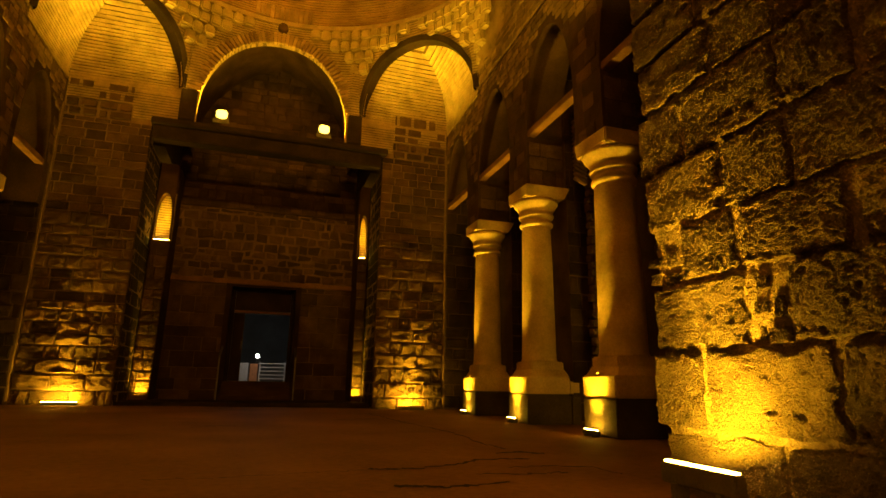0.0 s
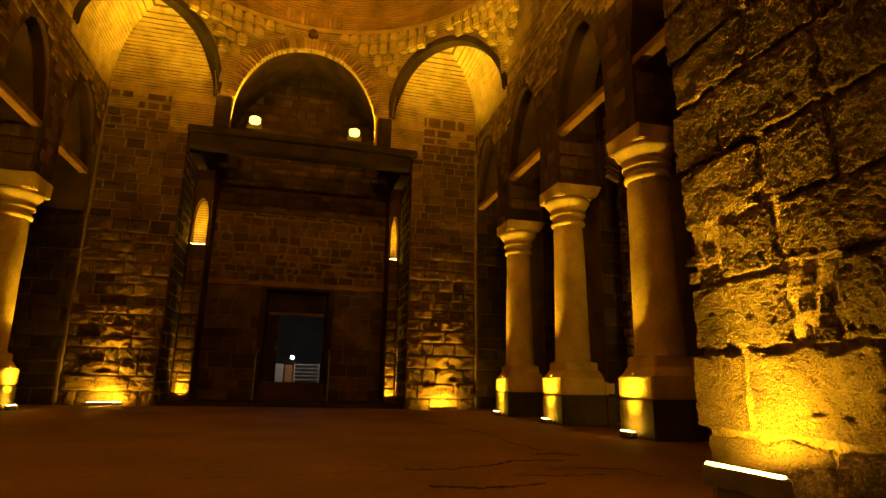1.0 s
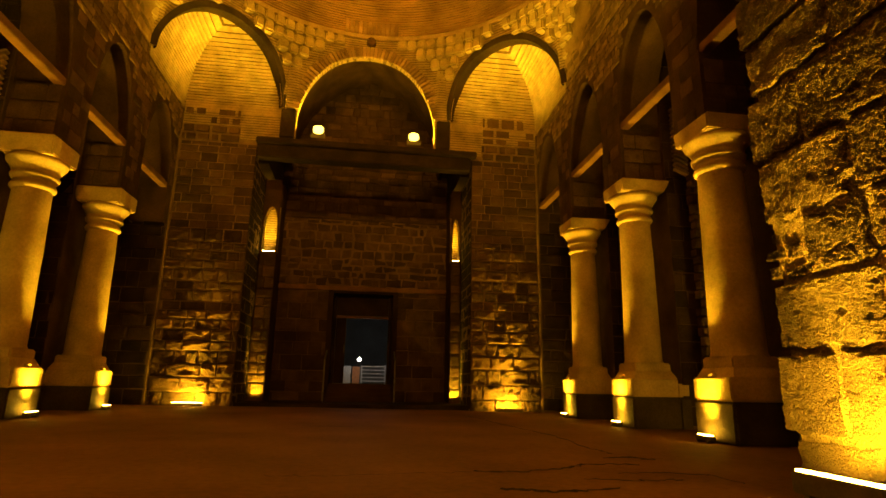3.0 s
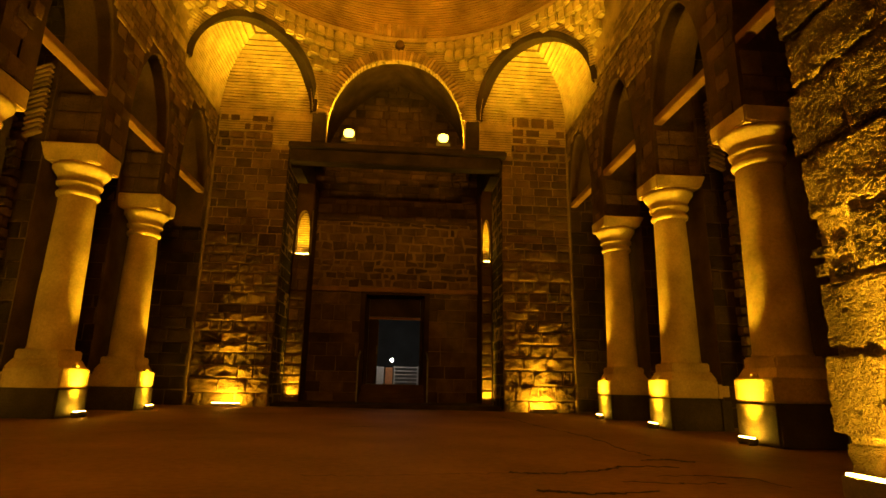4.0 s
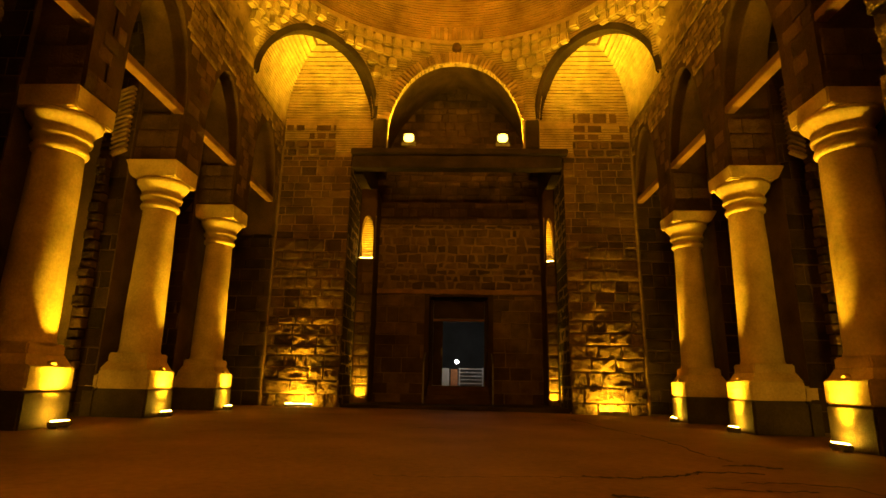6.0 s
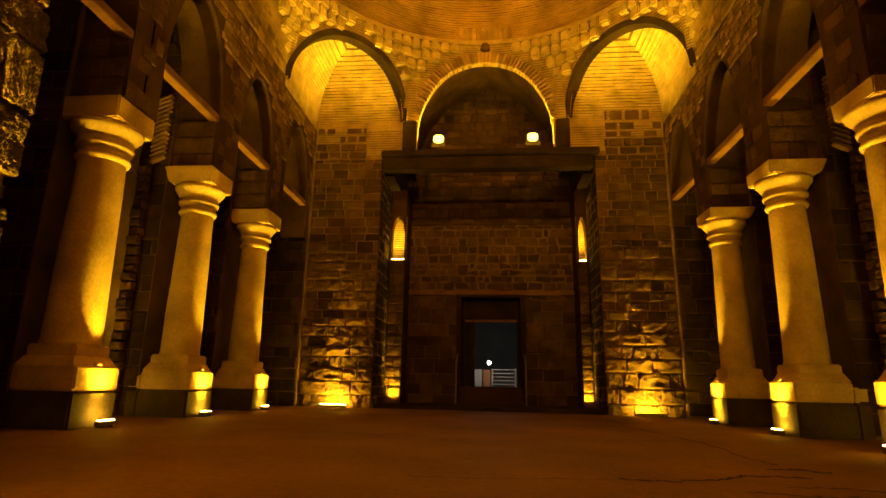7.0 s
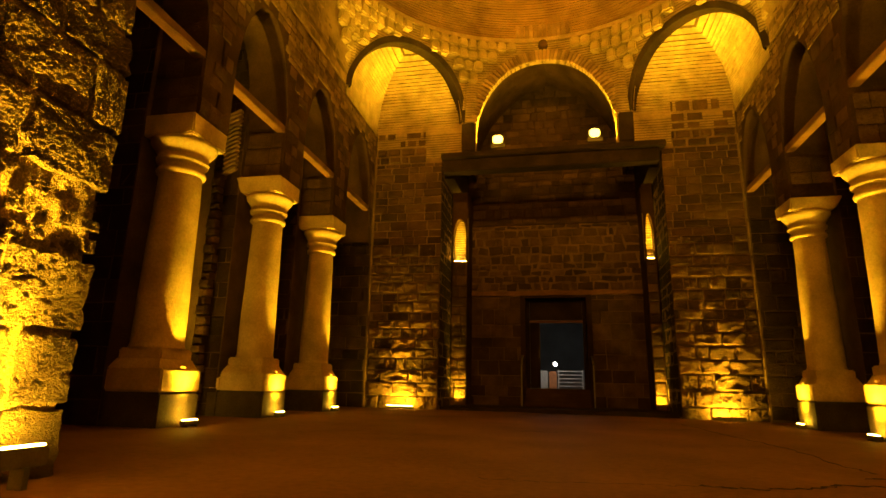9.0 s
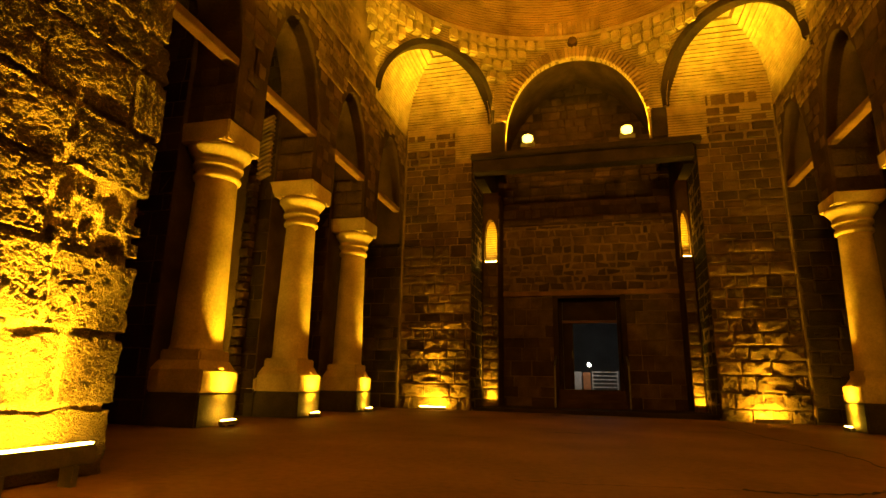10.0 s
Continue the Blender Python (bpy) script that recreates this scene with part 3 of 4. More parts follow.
def near_pier(name, side, rows_, label):
    p = tagged(new(name), label, "pier", kind="structure")
    face = NPX[side]
    core = (face + 0.062, 5.2) if side > 0 else (-5.2, face - 0.062)
    part("core", boxes((*core, 0.9, NPY - 0.14, -0.1, 9.5)), MORTAR, p)
    bm = bmesh.new()
    ny, nz = 90, 210
    sheet = []
    for j in range(nz + 1):
        row = []
        for i in range(ny + 1):
            y, z = 0.95 + (NPY - 0.09 - 0.95) * i / ny, -0.05 + 5.4 * j / nz
            v = Vector((y, z, side * 4.0))
            d = 0.046 + 0.032 * noise.noise(v * 2.6) + 0.014 * noise.noise(v * 9) + 0.006 * noise.noise(v * 31)
            row.append(bm.verts.new((face + side * max(0.016, d), y, z)))
        sheet.append(row)
    for j in range(nz):
        for i in range(ny):
            bm.faces.new((sheet[j][i], sheet[j][i + 1], sheet[j + 1][i + 1], sheet[j + 1][i]))
    part("mortar", bm, ROUGHMORTAR, p, "uneven pale mortar between the stones", True)
    k = 0
    for z0, z1, js in rows_:
        ys = [NPY + rnd.uniform(-0.05, 0.03), *js, 0.9]
        for b, a in zip(ys, ys[1:]):
            small = b - a < 0.42 and 0.8 < z0 < 2.0 and a > 2.2
            cells = [(a, b, z0, z1)]
            if small:
                # rubble packing, small stones sunk in mortar
                h, m = z1 - z0, (a + b) / 2
                cells = [(a + 0.02, m + 0.03, z0, z0 + h * 0.24), (m + 0.05, b - 0.03, z0 + h * 0.05, z0 + h * 0.3), (a + 0.03, m - 0.03, z0 + h * 0.32, z0 + h * 0.62), (m, b - 0.02, z0 + h * 0.38, z0 + h * 0.58), (m - 0.02, b - 0.05, z0 + h * 0.68, z0 + h * 0.9)]
            for (ya, yb, za, zb) in cells:
                ob = new("stone_block", NEARSTONES[k % len(NEARSTONES)])
                back = (0.025 if small else 0.0) + rnd.uniform(-0.015, 0.025)
                c = Vector((face + side * back, (ya + yb) / 2, (za + zb) / 2))
                ux = Vector((0, -side, 0))
                m = Matrix((ux, Vector((side, 0, 0)), Vector((0, 0, 1)))).transposed().to_4x4()
                tilt = Matrix.Rotation(radians(rnd.uniform(-0.8, 0.8)), 4, "Y")
                ob.matrix_world = Matrix.Translation(c) @ m @ tilt @ Matrix.Diagonal((yb - ya - 0.018, 0.2, zb - za - 0.02, 1))
                ob.parent = p
                k += 1
    courses(rnd, p, (face, 0.9, 0), (0, 1, 0), (-side, 0, 0), NPY - 0.9, rows_[-1][1], 9.5, 0.46, 0.7, NEARSTONES, 0.2, 0.04)
    return p


near_pier("near_pier_east", 1, EAST, "rough-hewn pitted basalt pier lit from its foot")
near_pier("near_pier_west", -1, WEST, "rough-hewn basalt pier with broken stones, lit from its foot")
south = part("wall_south", boxes((-7.7, 7.7, -14.4, -14, 0, 11), (5.2, 7.7, -14, 3.4, 0, 11), (-7.7, -5.2, -14, 3.4, 0, 11)), DARKWALL, None)
tagged(south, "plain dark masonry walls of the nave behind", "wall", kind="structure")
# unseen lid, kept pale to reflect the upward floods as soft fill
nave_roof = part("bounce_ceiling", boxes((-7.7, 7.7, -14.4, 4.9, 10.8, 11.1)), PLASTER, None)
tagged(nave_roof, "unseen pale ceiling over the nave that bounces fill light", "ceiling", kind="structure")


# ---- columns ----
def column(x, y, side, label, zb, fat):
    c = thing("column", (x, y, 0), label, "column", "columns of the arcades")
    s = side
    part("plinth", boxes((-0.47 if s > 0 else -0.43, 0.43 if s > 0 else 0.47, -0.44, 0.44, -0.06, 0.5), (0.42 if s > 0 else -0.66, 0.66 if s > 0 else -0.42, -0.43, 0.43, -0.06, 0.49), bevel=0.03), PLINTH, c, "dark stone plinth")
    bm = boxes((-0.47 if s > 0 else -0.42, 0.42 if s > 0 else 0.47, -0.43, 0.43, 0.5, 0.82), (0.4 if s > 0 else -0.64, 0.64 if s > 0 else -0.4, -0.42, 0.42, 0.5, 0.74), (-0.345, 0.345, -0.345, 0.345, 0.93, 1.1), bevel=0.025)
    lo = [bm.verts.new((x_ * 0.41, y_ * 0.42, 0.815)) for x_, y_ in ((-1, -1), (1, -1), (1, 1), (-1, 1))]
    hi = [bm.verts.new((x_ * 0.345, y_ * 0.345, 0.95)) for x_, y_ in ((-1, -1), (1, -1), (1, 1), (-1, 1))]
    for i in range(4):
        bm.faces.new((lo[i], lo[(i + 1) % 4], hi[(i + 1) % 4], hi[i]))
    part("base", bm, LIME, c)
    bm = bmesh.new()
    top = 3.72 + zb - 4.28
    prof = [(0.345, 1.095), (0.35, 1.12), (0.338, 1.14)] + [(0.334 - 0.044 * (i / 24) ** 1.2, 1.17 + (top - 1.17) * i / 24) for i in range(25)]
    lathe(bm, prof, 48)
    # dents and flaked patches
    for v in bm.verts:
        n = noise.noise(Vector((v.co.x * 2.2, v.co.y * 2.2, v.co.z * 1.4 + y * 5))) * 0.008
        n -= max(0.0, noise.noise(Vector((v.co.x * 6, v.co.y * 6, v.co.z * 5 + y * 9))) - 0.42) * 0.05
        d = Vector((v.co.x, v.co.y, 0)).normalized()
        v.co += d * n
    for v in bm.verts:
        v.co.x, v.co.y = v.co.x * fat, v.co.y * fat
    part("shaft", bm, LIME, c, smooth=True)
    bm = bmesh.new()
    lift = zb - 4.28
    lathe(bm, [(0.288, 3.72 + lift), (0.33, 3.74 + lift), (0.345, 3.78 + lift), (0.33, 3.82 + lift), (0.305, 3.84 + lift), (0.31, 3.9 + lift), (0.355, 3.93 + lift), (0.365, 3.98 + lift), (0.34, 4.0 + lift), (0.35, 4.06 + lift), (0.41, 4.15 + lift), (0.45, 4.2 + lift), (0.46, 4.25 + lift), (0.43, 4.28 + lift), (0.0, 4.29 + lift)], 40)
    for v in bm.verts:
        v.co.x, v.co.y = v.co.x * min(fat, 1.06), v.co.y * min(fat, 1.06)
    cap = part("capital", bm, LIME, c, smooth=True)
    bm = bmesh.new()
    # the abacus widens a little upwards and runs back into the wall
    wob = random.Random(int(y * 100))
    lo = [bm.verts.new((x_ + wob.uniform(-0.015, 0.015), y_ + wob.uniform(-0.015, 0.015), zb + z_)) for x_, y_, z_ in ((-0.42, -0.42, 0), (0.42, -0.42, 0), (0.42, 0.42, 0), (-0.42, 0.42, 0))]
    out = 0.14
    hi = [bm.verts.new((x_ + wob.uniform(-0.015, 0.015), y_, 4.62)) for x_, y_ in ((-0.43 - (out if s < 0 else 0), -0.44), (0.43 + (out if s > 0 else 0), -0.44), (0.43 + (out if s > 0 else 0), 0.44), (-0.43 - (out if s < 0 else 0), 0.44))]
    bm.faces.new(lo[::-1])
    bm.faces.new(hi)
    for i in range(4):
        bm.faces.new((lo[i], lo[(i + 1) % 4], hi[(i + 1) % 4], hi[i]))
    bmesh.ops.bevel(bm, geom=bm.edges[:], offset=0.022, segments=2, affect="EDGES")
    part("abacus", bm, LIME, cap)
    # lump added on the foot, stands for lamp light spilling over its edge
    bm = bmesh.new()
    bmesh.ops.create_icosphere(bm, subdivisions=2, radius=1.0)
    for v in bm.verts:
        k = 1 + 0.35 * noise.noise(v.co * 1.7 + Vector((y * 3, s, 0)))
        v.co = Vector((v.co.x * 0.04, v.co.y * 0.08, v.co.z * 0.04)) * k + Vector((-s * 0.43, 0.02, 0.85))
    part("knob", bm, LIME, c, "lump added to catch the bright spill of the lamp", True)
    return c


for s in (1, -1):
    for y in COLUMNS[s]:
        column(COLX[s] - (0.05 if s < 0 and y < 8 else 0.0), y, s, "pale limestone column with moulded capital on a dark plinth", CAPZ[s], 1.08 if y < 8 else 1.0)


def beam(side, y0, y1):
    x = side * (HW + 0.16)
    b = thing("tie_beam", (x, (y0 + y1) / 2, BEAMZ[side]), "brown timber tie beam across the foot of an arch", "beam", "tie beams")
    h = (y1 - y0) / 2
    part("timber", boxes((-0.09, 0.09, -h, h, -0.085, 0.06), bevel=0.012), TIMBER, b)
    return b


for s in (1, -1):
    for a, b in ARCHES[s]:
        beam(s, a - 0.06, b + 0.06)


# ---- lamps ----
def bar_lamp(x, y, z, turn, length, label, watts, aim, spread=120.0, wash=10.0, lip=0.0, fan=175.0):
    """A linear flood lamp; its length runs along local x, the glass faces up."""
    body = 0.13 if z > 0.2 else 0.075
    dz = -FALL * x
    l = thing("bar_lamp", (x, y, dz), label, "floodlight", "bar lamps on the floor", turn)
    h = part("housing", boxes((-length / 2 - 0.02, length / 2 + 0.02, -0.04, 0.04, z - body, z - 0.012), bevel=0.01), METAL, l)
    slim = 0.018 if z > 0.2 else 0.012
    part("glass", boxes((-length / 2, length / 2, -slim, slim, z - 0.014, z)), STRIP, h, "glowing strip glass")
    if lip:
        part("lip", boxes((-length / 2 - 0.02, length / 2 + 0.02, -0.052, -0.04, z - body, z + lip)), METAL, h)
    for e in (-1, 1):
        part("foot", boxes((e * length * 0.32 - 0.02, e * length * 0.32 + 0.02, -0.05, 0.05, 0, z - body + 0.005)), METAL, l)
    a = radians(turn)
    strip_light("bar_light", (x, y, z + dz + 0.012), (math.cos(a), math.sin(a), 0), aim, watts, length * 0.6, spread)
    # the wide part of its beam, towards the stone
    n = Vector((aim[0], aim[1], 0)).normalized() * 0.9
    strip_light("bar_wash", (x, y, z + dz + 0.016), (math.cos(a), math.sin(a), 0), (n.x, n.y, 1), wash, length * 0.7, fan)
    return l


for s in (1, -1):
    for y in COLUMNS[s]:
        bar_lamp(COLX[s] - s * 0.59, y + 0.05, 0.1, 90, 0.32, "short bar lamp on the floor at a column foot", 60 if y < 8 else 78, (s * 0.07, 0, 1), 62, 7)
bar_lamp(2.74, 2.79, 0.25, 90, 0.56, "long bar lamp on brackets at the foot of the rough pier", 42, (0.16, 0.16, 1), 52, 112, fan=164.0)
bar_lamp(-2.98, 2.72, 0.25, 90, 0.72, "long bar lamp on brackets at the foot of the rough pier", 125, (-0.13, 0, 1), 65, 72)
bar_lamp(-3.98, 14.76, 0.09, 0, 0.7, "bar lamp on the floor at the end wall", 34, (0, 0.09, 1), 46, 85)
bar_lamp(4.1, 14.76, 0.07, 0, 0.7, "bar lamp on the floor at the end wall", 42, (0, 0.09, 1), 46, 120, 0.025)
for s in (1, -1):
    bar_lamp(s * 6.3, 8.3, 0.1, 0, 0.3, "short bar lamp on the floor of the aisle", 9, (0, 0.25, 1), 60, 3)


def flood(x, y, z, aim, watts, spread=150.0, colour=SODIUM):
    f = thing("floodlight", (x, y, z), "square glowing floodlight, some added unseen as fill", "floodlight", "floodlights on the ledges")
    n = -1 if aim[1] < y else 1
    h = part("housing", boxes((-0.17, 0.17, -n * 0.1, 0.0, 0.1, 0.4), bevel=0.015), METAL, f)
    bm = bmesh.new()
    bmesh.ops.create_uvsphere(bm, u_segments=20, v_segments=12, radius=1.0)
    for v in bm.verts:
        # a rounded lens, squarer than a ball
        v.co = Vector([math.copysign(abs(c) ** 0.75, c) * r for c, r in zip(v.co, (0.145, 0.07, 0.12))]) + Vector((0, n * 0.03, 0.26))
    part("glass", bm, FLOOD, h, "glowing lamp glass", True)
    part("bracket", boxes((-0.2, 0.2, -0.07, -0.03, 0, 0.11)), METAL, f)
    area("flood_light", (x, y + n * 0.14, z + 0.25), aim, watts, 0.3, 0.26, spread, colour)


flood(-1.34, 14.72, 7.28, (-0.8, 7, 8.5), 90)
flood(1.35, 14.72, 7.28, (0.8, 7, 8.5), 90)
# unseen fill floods, added on made-up beams across the nave and the near arch
for y_, z_, name in ((-6.4, 5.7, "fill_beam_1"), (4.4, 7.9, "fill_beam_2")):
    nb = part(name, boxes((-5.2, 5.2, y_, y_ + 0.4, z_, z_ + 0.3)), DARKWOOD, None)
    tagged(nb, "unseen beam added to carry the fill floods", "beam", kind="structure")
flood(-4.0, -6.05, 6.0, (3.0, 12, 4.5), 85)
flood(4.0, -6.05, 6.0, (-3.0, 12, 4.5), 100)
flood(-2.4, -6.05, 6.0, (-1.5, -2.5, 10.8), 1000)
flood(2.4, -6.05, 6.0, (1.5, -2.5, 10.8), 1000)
flood(-2.2, 4.75, 8.2, (-0.8, 14, 11.4), 235, 85, (1.0, 0.5, 0.012))
flood(2.2, 4.75, 8.2, (0.8, 14, 11.4), 235, 85, (1.0, 0.5, 0.012))

# lamps at the springing of the arch, at the squinches, in the niches and at the jambs
for sx in (-1, 1):
    area("squinch_light", (sx * 1.72 + 0.05, 14.62, 7.62), (sx * 4.5, 13.5, 9.8), 105, 0.3, 0.2, 72)
    # unseen pair added at the near squinches for bounce into the dome
    area("south_fill_light", (sx * 2.66, 5.15, 7.45), (sx * 4.4, 6.3, 10.0), 260, 0.3, 0.12, 130)
    area("arch_light", (sx * 1.8 + 0.04, 15.16, 7.45), (sx * 1.6, 15.12, 10), 100, 0.1, 0.2, 110)
for mid, a, y, zs in NICHES:
    n = thing("niche_lamp", (mid, y + 0.04, zs), "small strip lamp on the sill of a niche", "lamp", "niche lamps")
    part("glass", boxes((-a + 0.02, a - 0.02, -0.015, 0.015, 0.01, 0.03)), STRIP, n, "glowing strip glass")
    part("housing", boxes((-a + 0.02, a - 0.02, -0.02, 0.02, 0.0, 0.012)), METAL, n)
    strip_light("niche_light", (mid, y + 0.03, zs + 0.04), (1, 0, 0), (0, 0.2, 1), 16, a * 1.7, 60)
    sg = 1 if mid > 0 else -1
    strip_light("jamb_light", (mid - sg * 0.02, y - 0.14, 0.13), (1, 0, 0), (0, 0.2, 1), 28, 0.2, 70)

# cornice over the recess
cornice = part("cornice", boxes((-3.02, 3.22, YF - 0.22, YF + 0.06, 7.1, 7.27), (-2.98, 3.05, YF - 0.1, YF + 0.3, 6.72, 7.1), bevel=0.03), NEARBLACK, None)
tagged(cornice, "dark timber lintel and ledge over the recess", "ledge", kind="structure")
for sx in (-1, 1):
    part("springer", boxes((sx * 2.23 - 0.2, sx * 2.23 + 0.2, YF - 0.1, YF + 0.3, 7.33, 8.24), bevel=0.03), NEARBLACK, wall_north)

# ---- doorway, steps and the yard behind ----
door = thing("door", (0.14, RY + 0.5, 0.62), "dark metal framed glazed door in a deep doorway", "door")
part("frame", boxes((-0.96, -0.84, -0.08, 0.08, 0, 2.86), (0.84, 0.96, -0.08, 0.08, 0, 2.86), (-0.84, 0.84, -0.08, 0.08, 2.74, 2.86), bevel=0.01), NEARBLACK, door)
part("transom_bar", boxes((-0.84, 0.84, -0.09, 0.07, 2.06, 2.13), bevel=0.01), TIMBER, door, "brown transom bar")
leaf = part("side_leaf", boxes((-0.83, -0.52, -0.05, 0.05, 0.01, 2.05), bevel=0.01), NEARBLACK, door, "dark closed side leaf")
part("transom_panel", boxes((-0.83, 0.83, -0.02, 0.02, 2.15, 2.73)), NEARBLACK, door)
part("handle", boxes((-0.56, -0.53, -0.12, -0.05, 0.95, 1.2), bevel=0.008), METAL, leaf)

steps = thing("steps", (0.14, RY - 0.1, 0.1), "dark stone steps up to the doorway", "steps")
for i in range(4):
    part("step", boxes((-0.95, 0.95, -0.75 + 0.25 * i, 0.75, 0.13 * i, 0.13 * (i + 1)), bevel=0.015), DARKWALL, steps)


def rail(x):
    r = thing("handrail", (x, RY - 0.1, 0.1), "thin dark metal handrail beside the steps", "handrail", "handrails")
    for y_, z_ in ((-0.7, 0.0), (0.08, 0.0)):
        part("post", boxes((-0.02, 0.02, y_ - 0.02, y_ + 0.02, z_, 1.2 + 0.3 * (y_ > 0))), METAL, r)
    bm = bmesh.new()
    bmesh.ops.create_cube(bm, size=1, matrix=Matrix.Translation((0, -0.3, 1.36)) @ Matrix.Rotation(math.atan2(0.3, 0.78), 4, "X") @ Matrix.Diagonal((0.045, 0.9, 0.04, 1)))
    part("top_rail", bm, METAL, r)


rail(-0.9)
rail(1.18)
yard = part("yard_ground", boxes((-6, 6, RY + 0.55, 30, 0.3, 0.6)), YARD, None)
tagged(yard, "grey paved yard outside the door", "ground", kind="structure")
yw = part("yard_wall", boxes((-6, 6, 29.6, 30, 0.6, 9)), YARD, None)
tagged(yw, "plain grey wall across the yard", "wall", kind="structure")
b = thing("white_box", (-0.42, 24, 0.6), "white metal box standing in the yard", "box")
part("body", boxes((-0.16, 0.16, -0.15, 0.15, 0, 0.72), bevel=0.02), WHITEBOX, b)
b = thing("orange_box", (-0.05, 24, 0.6), "orange board leaning by the yard railing", "board")
part("body", boxes((-0.15, 0.15, -0.05, 0.05, 0, 0.7), bevel=0.02), ORANGEBOX, b)
r = thing("yard_railing", (0.67, 24.2, 0.6), "pale metal railing with level bars", "railing")
for i in range(5):
    part("bar", boxes((-0.5, 0.5, -0.02, 0.02, 0.1 + 0.15 * i, 0.14 + 0.15 * i)), WHITEBOX, r)
for x_ in (-0.49, 0.49):
    part("post", boxes((x_ - 0.025, x_ + 0.025, -0.025, 0.025, 0, 0.78)), WHITEBOX, r)
l = thing("yard_lamp", (0.05, 25, 0.6), "white globe lamp on a post in the yard", "lamp")
part("post", boxes((-0.02, 0.02, -0.02, 0.02, 0, 0.97)), METAL, l)
bm = bmesh.new()
bmesh.ops.create_uvsphere(bm, u_segments=20, v_segments=12, radius=0.085, matrix=Matrix.Translation((0, 0, 1.04)))
part("globe", bm, glow("white globe", (1.0, 0.95, 0.82), 12), l, "glowing white globe", True)
# fill lamp without a fixture, added to light the boxes and yard wall
pl = bpy.data.lights.new("yard_fill", "POINT")
pl.energy, pl.color, pl.shadow_soft_size = 22, (1.0, 0.97, 0.9), 0.17
new("yard_fill", pl).location = (0.3, 23.0, 2.2)

# ---- cracks in the floor ----
def crack(pts, w):
    bm = bmesh.new()
    prev = None
    for (x0, y0), (x1, y1) in zip(pts, pts[1:]):
        n = 10
        for i in range(n + (1 if (x1, y1) == pts[-1] else 0)):
            f = i / n
            x, y = x0 + (x1 - x0) * f + rnd.uniform(-1, 1) * 0.04, y0 + (y1 - y0) * f + rnd.uniform(-1, 1) * 0.04
            h = w * rnd.uniform(0.4, 1.3)
            cur = (bm.verts.new((x - h * 0.5, y - h, 0.004)), bm.verts.new((x + h * 0.5, y + h, 0.004)))
            if prev:
                bm.faces.new((prev[0], cur[0], cur[1], prev[1]))
            prev = cur
    part("crack", bm, CRACK, floor, "dark crack in the screed")


crack([(2.6, 12.6), (2.72, 10.4), (2.88, 8.83), (2.94, 7.98), (2.85, 6.4), (2.86, 5.84)], 0.03)
crack([(1.17, 4.64), (1.36, 4.6), (1.58, 4.63), (1.93, 4.76), (2.15, 4.95)], 0.03)
crack([(2.15, 5.02), (2.47, 5.1), (2.75, 5.04)], 0.035)
crack([(2.6, 5.5), (2.83, 5.58), (3.0, 5.55), (3.1, 5.4)], 0.05)
crack([(1.18, 3.86), (1.36, 3.84), (1.56, 3.75), (2.0, 3.9)], 0.03)
crack([(2.3, 4.55), (2.7, 4.6), (3.11, 4.47), (3.09, 4.05)], 0.02)
crack([(1.9, 4.3), (2.3, 4.2), (2.7, 4.25)], 0.02)
crack([(-0.5, 4.38), (0.0, 4.37), (0.6, 4.5), (1.17, 4.6)], 0.008)
crack([(-0.4, 9.05), (0.17, 9.0)], 0.03)

# ---- bricks of the arch and knobs under the rim, last ----
bm = boxes((-0.5, 0.5, -0.5, 0.5, -0.5, 0.5), bevel=0.08)
BRICKMESH = mesh_of(bm, "brick", VOUSSOIR)
put = to_octagon(math.pi / 2)
N = 62
for i in range(N):
    t = math.pi * (i + 0.5) / N
    u, z = -0.02 - 1.99 * math.cos(t), 7.75 + 2.37 * math.sin(t)
    if z < 8.25:
        continue
    nu, nz = -math.cos(t) * 2.37, math.sin(t) * 1.99
    q = math.hypot(nu, nz)
    nu, nz = nu / q, nz / q
    p = Vector(put(-(u + nu * 0.17), -0.03, z + nz * 0.17))
    ob = new("brick", BRICKMESH)
    ob.matrix_world = Matrix.Translation(p) @ Matrix.Rotation(math.atan2(nu, nz), 4, "Y") @ Matrix.Diagonal((0.082, 0.12, 0.34, 1))
    ob.parent = drum

bm = bmesh.new()
bmesh.ops.create_cube(bm, size=1.0)
bmesh.ops.bevel(bm, geom=bm.edges[:], offset=0.14, segments=2, affect="EDGES")
for v in bm.verts:
    # a brick boss, upright sides and a rounded head
    if v.co.z > 0:
        v.co.y *= 1 - 0.3 * v.co.z
        v.co.x *= 1 - 0.15 * v.co.z
KNOB = mesh_of(bm, "knob", BOSS)


def drum_radius(th, z):
    a = (math.degrees(th) + 22.5) % 45 - 22.5
    k = round(math.degrees(th) / 45)
    r = (HW if k % 2 == 0 else 5.25) / math.cos(radians(a))
    w = max(0.0, min(1.0, (z - 8.4) / (ZR - 8.4)))
    w = w * w * (3 - 2 * w)
    return r + (HW - r) * w if r > HW else r


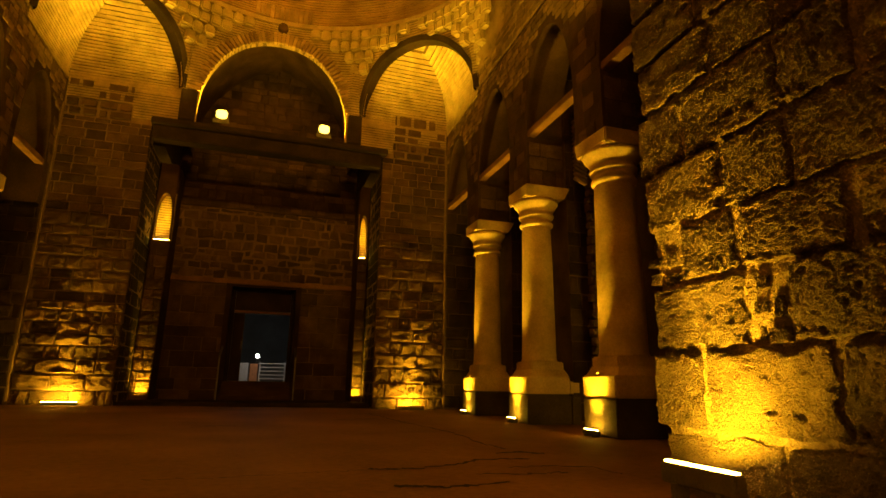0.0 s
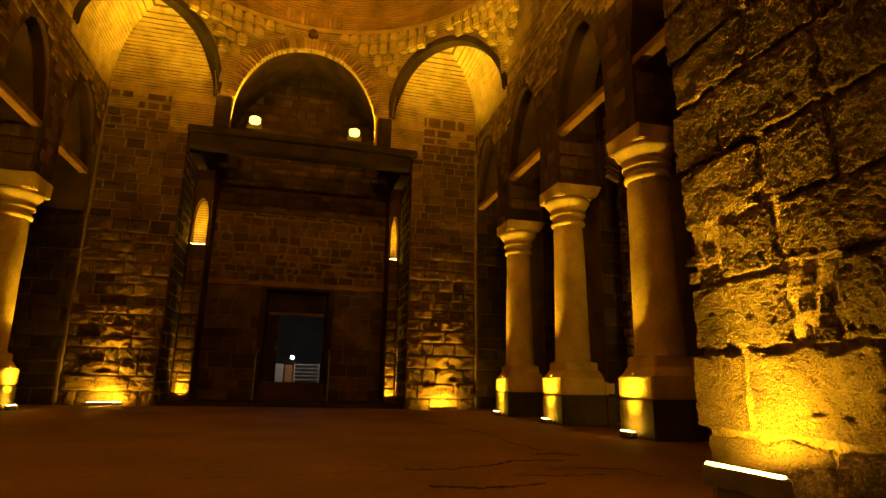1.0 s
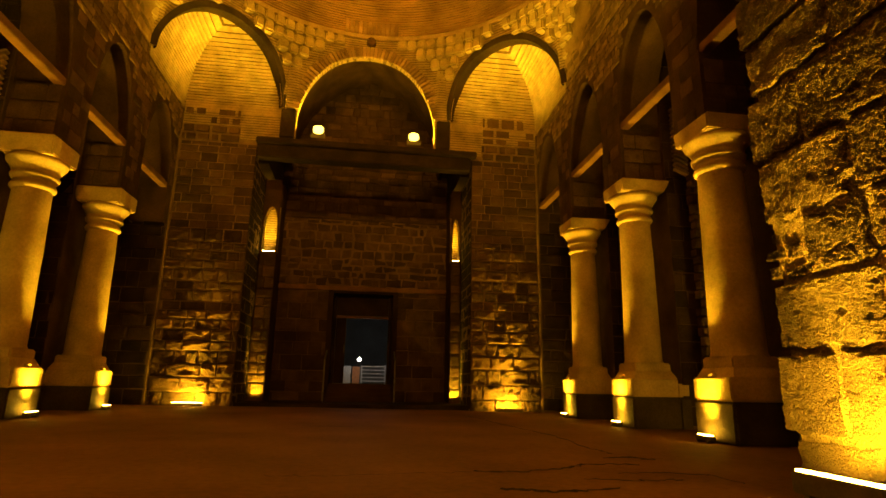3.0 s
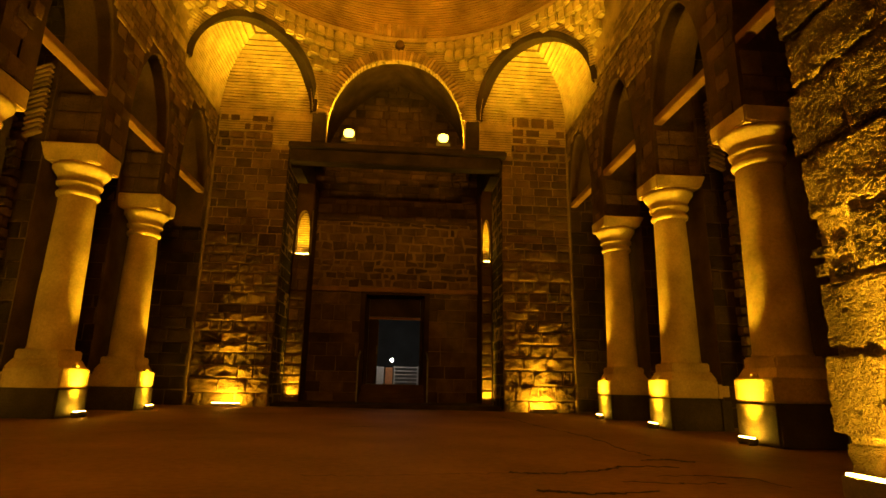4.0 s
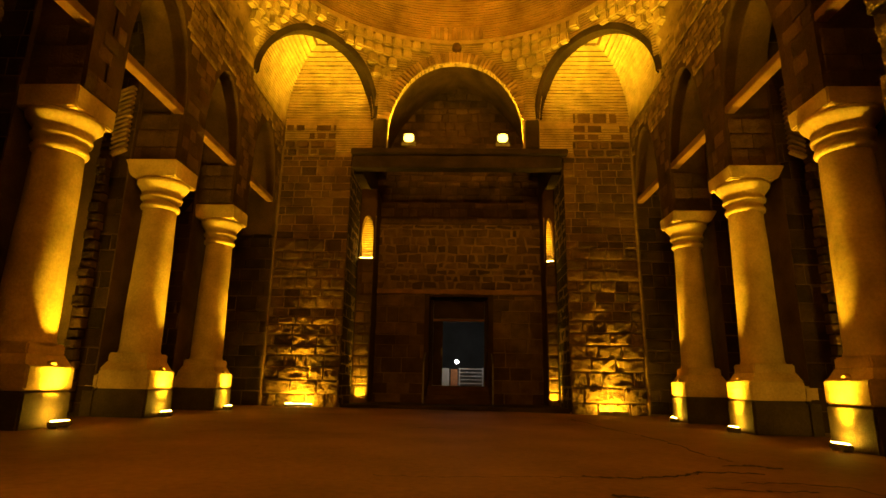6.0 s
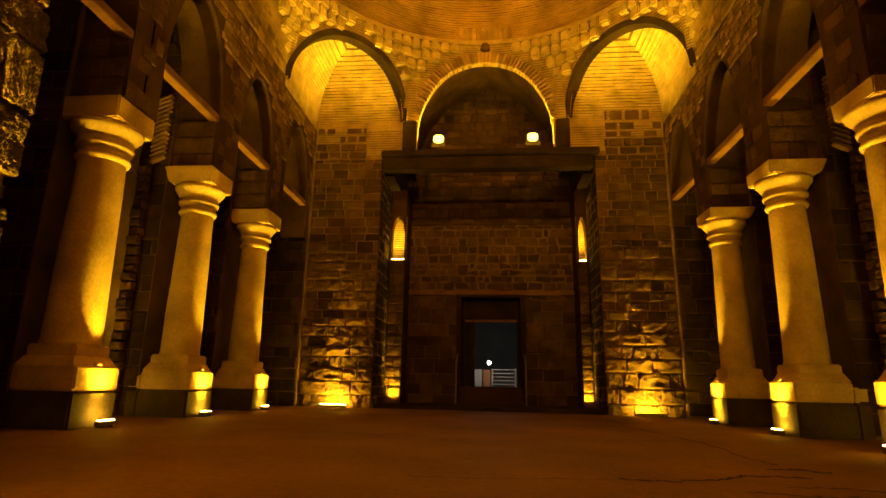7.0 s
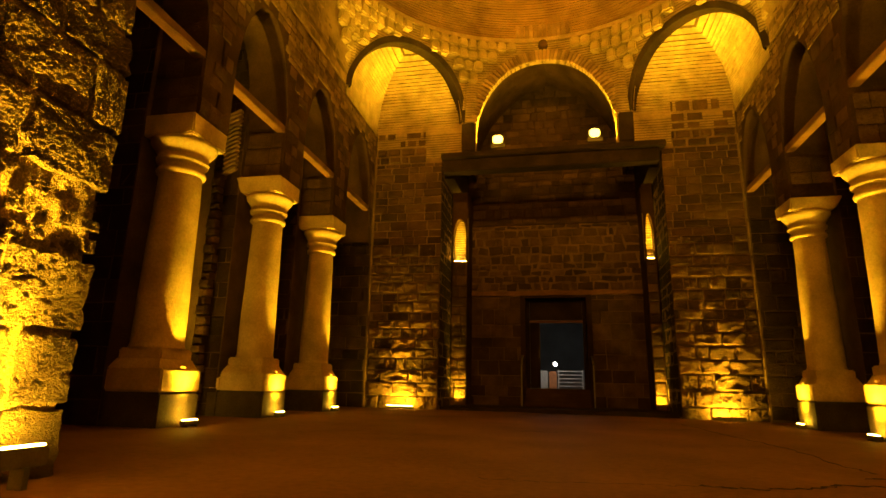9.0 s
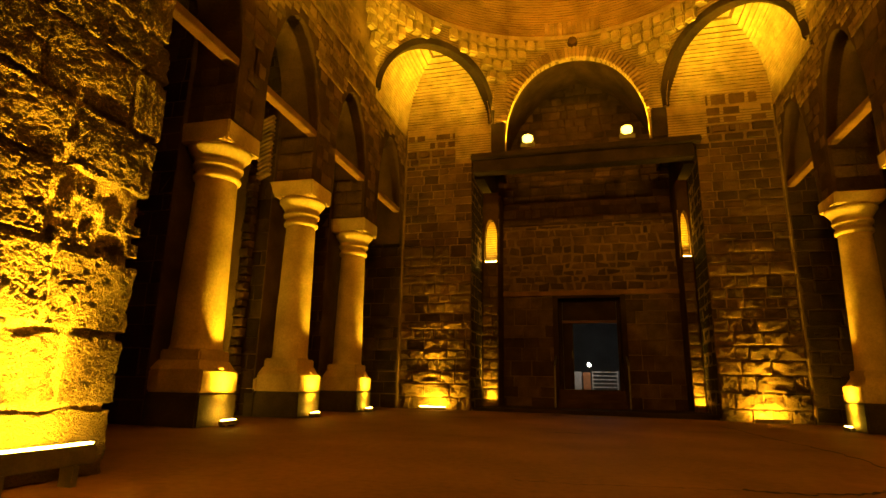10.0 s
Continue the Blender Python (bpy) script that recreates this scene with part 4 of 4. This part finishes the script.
for c8 in (45, 135):
    for sg in (-1, 1):
        edge = c8 + sg * 19.8
        toarch = (c8 == 45 and sg > 0) or (c8 == 135 and sg < 0)
        for i in range(6):
            z = 9.0 + 0.31 * i
            f = 1 - ((z - 8.25) / 2.05) ** 2
            us = 2.05 * math.sqrt(f) if f > 0 else 0.0
            inner = c8 + sg * math.degrees(math.atan(us / 5.25))
            span = (0.33 + 0.4 * i) if i < 4 else 3.2
            n = max(1, round(span / 0.31))
            for j in range(n):
                th = inner + sg * math.degrees((0.17 + 0.31 * j + (0.15 if i % 2 else 0)) / 5.2)
                if toarch:
                    f2 = 1 - ((z - 7.75) / 2.95) ** 2
                    if abs(th - 90) < math.degrees(math.atan(2.6 * math.sqrt(f2) / 5.05)) if f2 > 0 else False:
                        continue
                    if abs(th - 90) < 3:
                        continue
                r = drum_radius(radians(th), z)
                ob = new("knob", KNOB)
                ob.matrix_world = Matrix.Translation((r * math.cos(radians(th)), YC + r * math.sin(radians(th)), z)) @ Matrix.Rotation(radians(th), 4, "Z") @ Matrix.Diagonal((0.34 * rnd.uniform(0.85, 1.15), 0.285 * rnd.uniform(0.9, 1.08), 0.33 * rnd.uniform(0.9, 1.08), 1))
                ob.parent = drum

# soldier bricks and a round boss over the crown of the arch
for i in range(12):
    a = math.pi / 2 + (i - 5.5) * 0.027
    ob = new("brick", BRICKMESH)
    ob.matrix_world = Matrix.Translation(((HW - 0.02) * math.cos(a), YC + (HW - 0.02) * math.sin(a), ZR + 0.33)) @ Matrix.Rotation(a - math.pi / 2, 4, "Z") @ Matrix.Diagonal((0.1, 0.14, 0.42, 1))
    ob.parent = drum
bm = bmesh.new()
bmesh.ops.create_cone(bm, cap_ends=True, segments=20, radius1=0.15, radius2=0.13, depth=0.16, matrix=Matrix.Translation((0, YF - 0.06, 10.62)) @ Matrix.Rotation(math.pi / 2, 4, "X"))
part("boss", bm, JOINT, drum, "dark round boss over the arch")

# thin slanted bricks where the aisle arches spring
for sx, w in ((1, wall_east), (-1, wall_west)):
    for i in range(14):
        ob = new("brick", BRICKMESH)
        ob.matrix_world = Matrix.Translation((sx * 6.1, 9.25, 4.7 + i * 0.095)) @ Matrix.Rotation(radians(sx * 24), 4, "Y") @ Matrix.Diagonal((0.3, 0.12, 0.055, 1))
        ob.parent = w
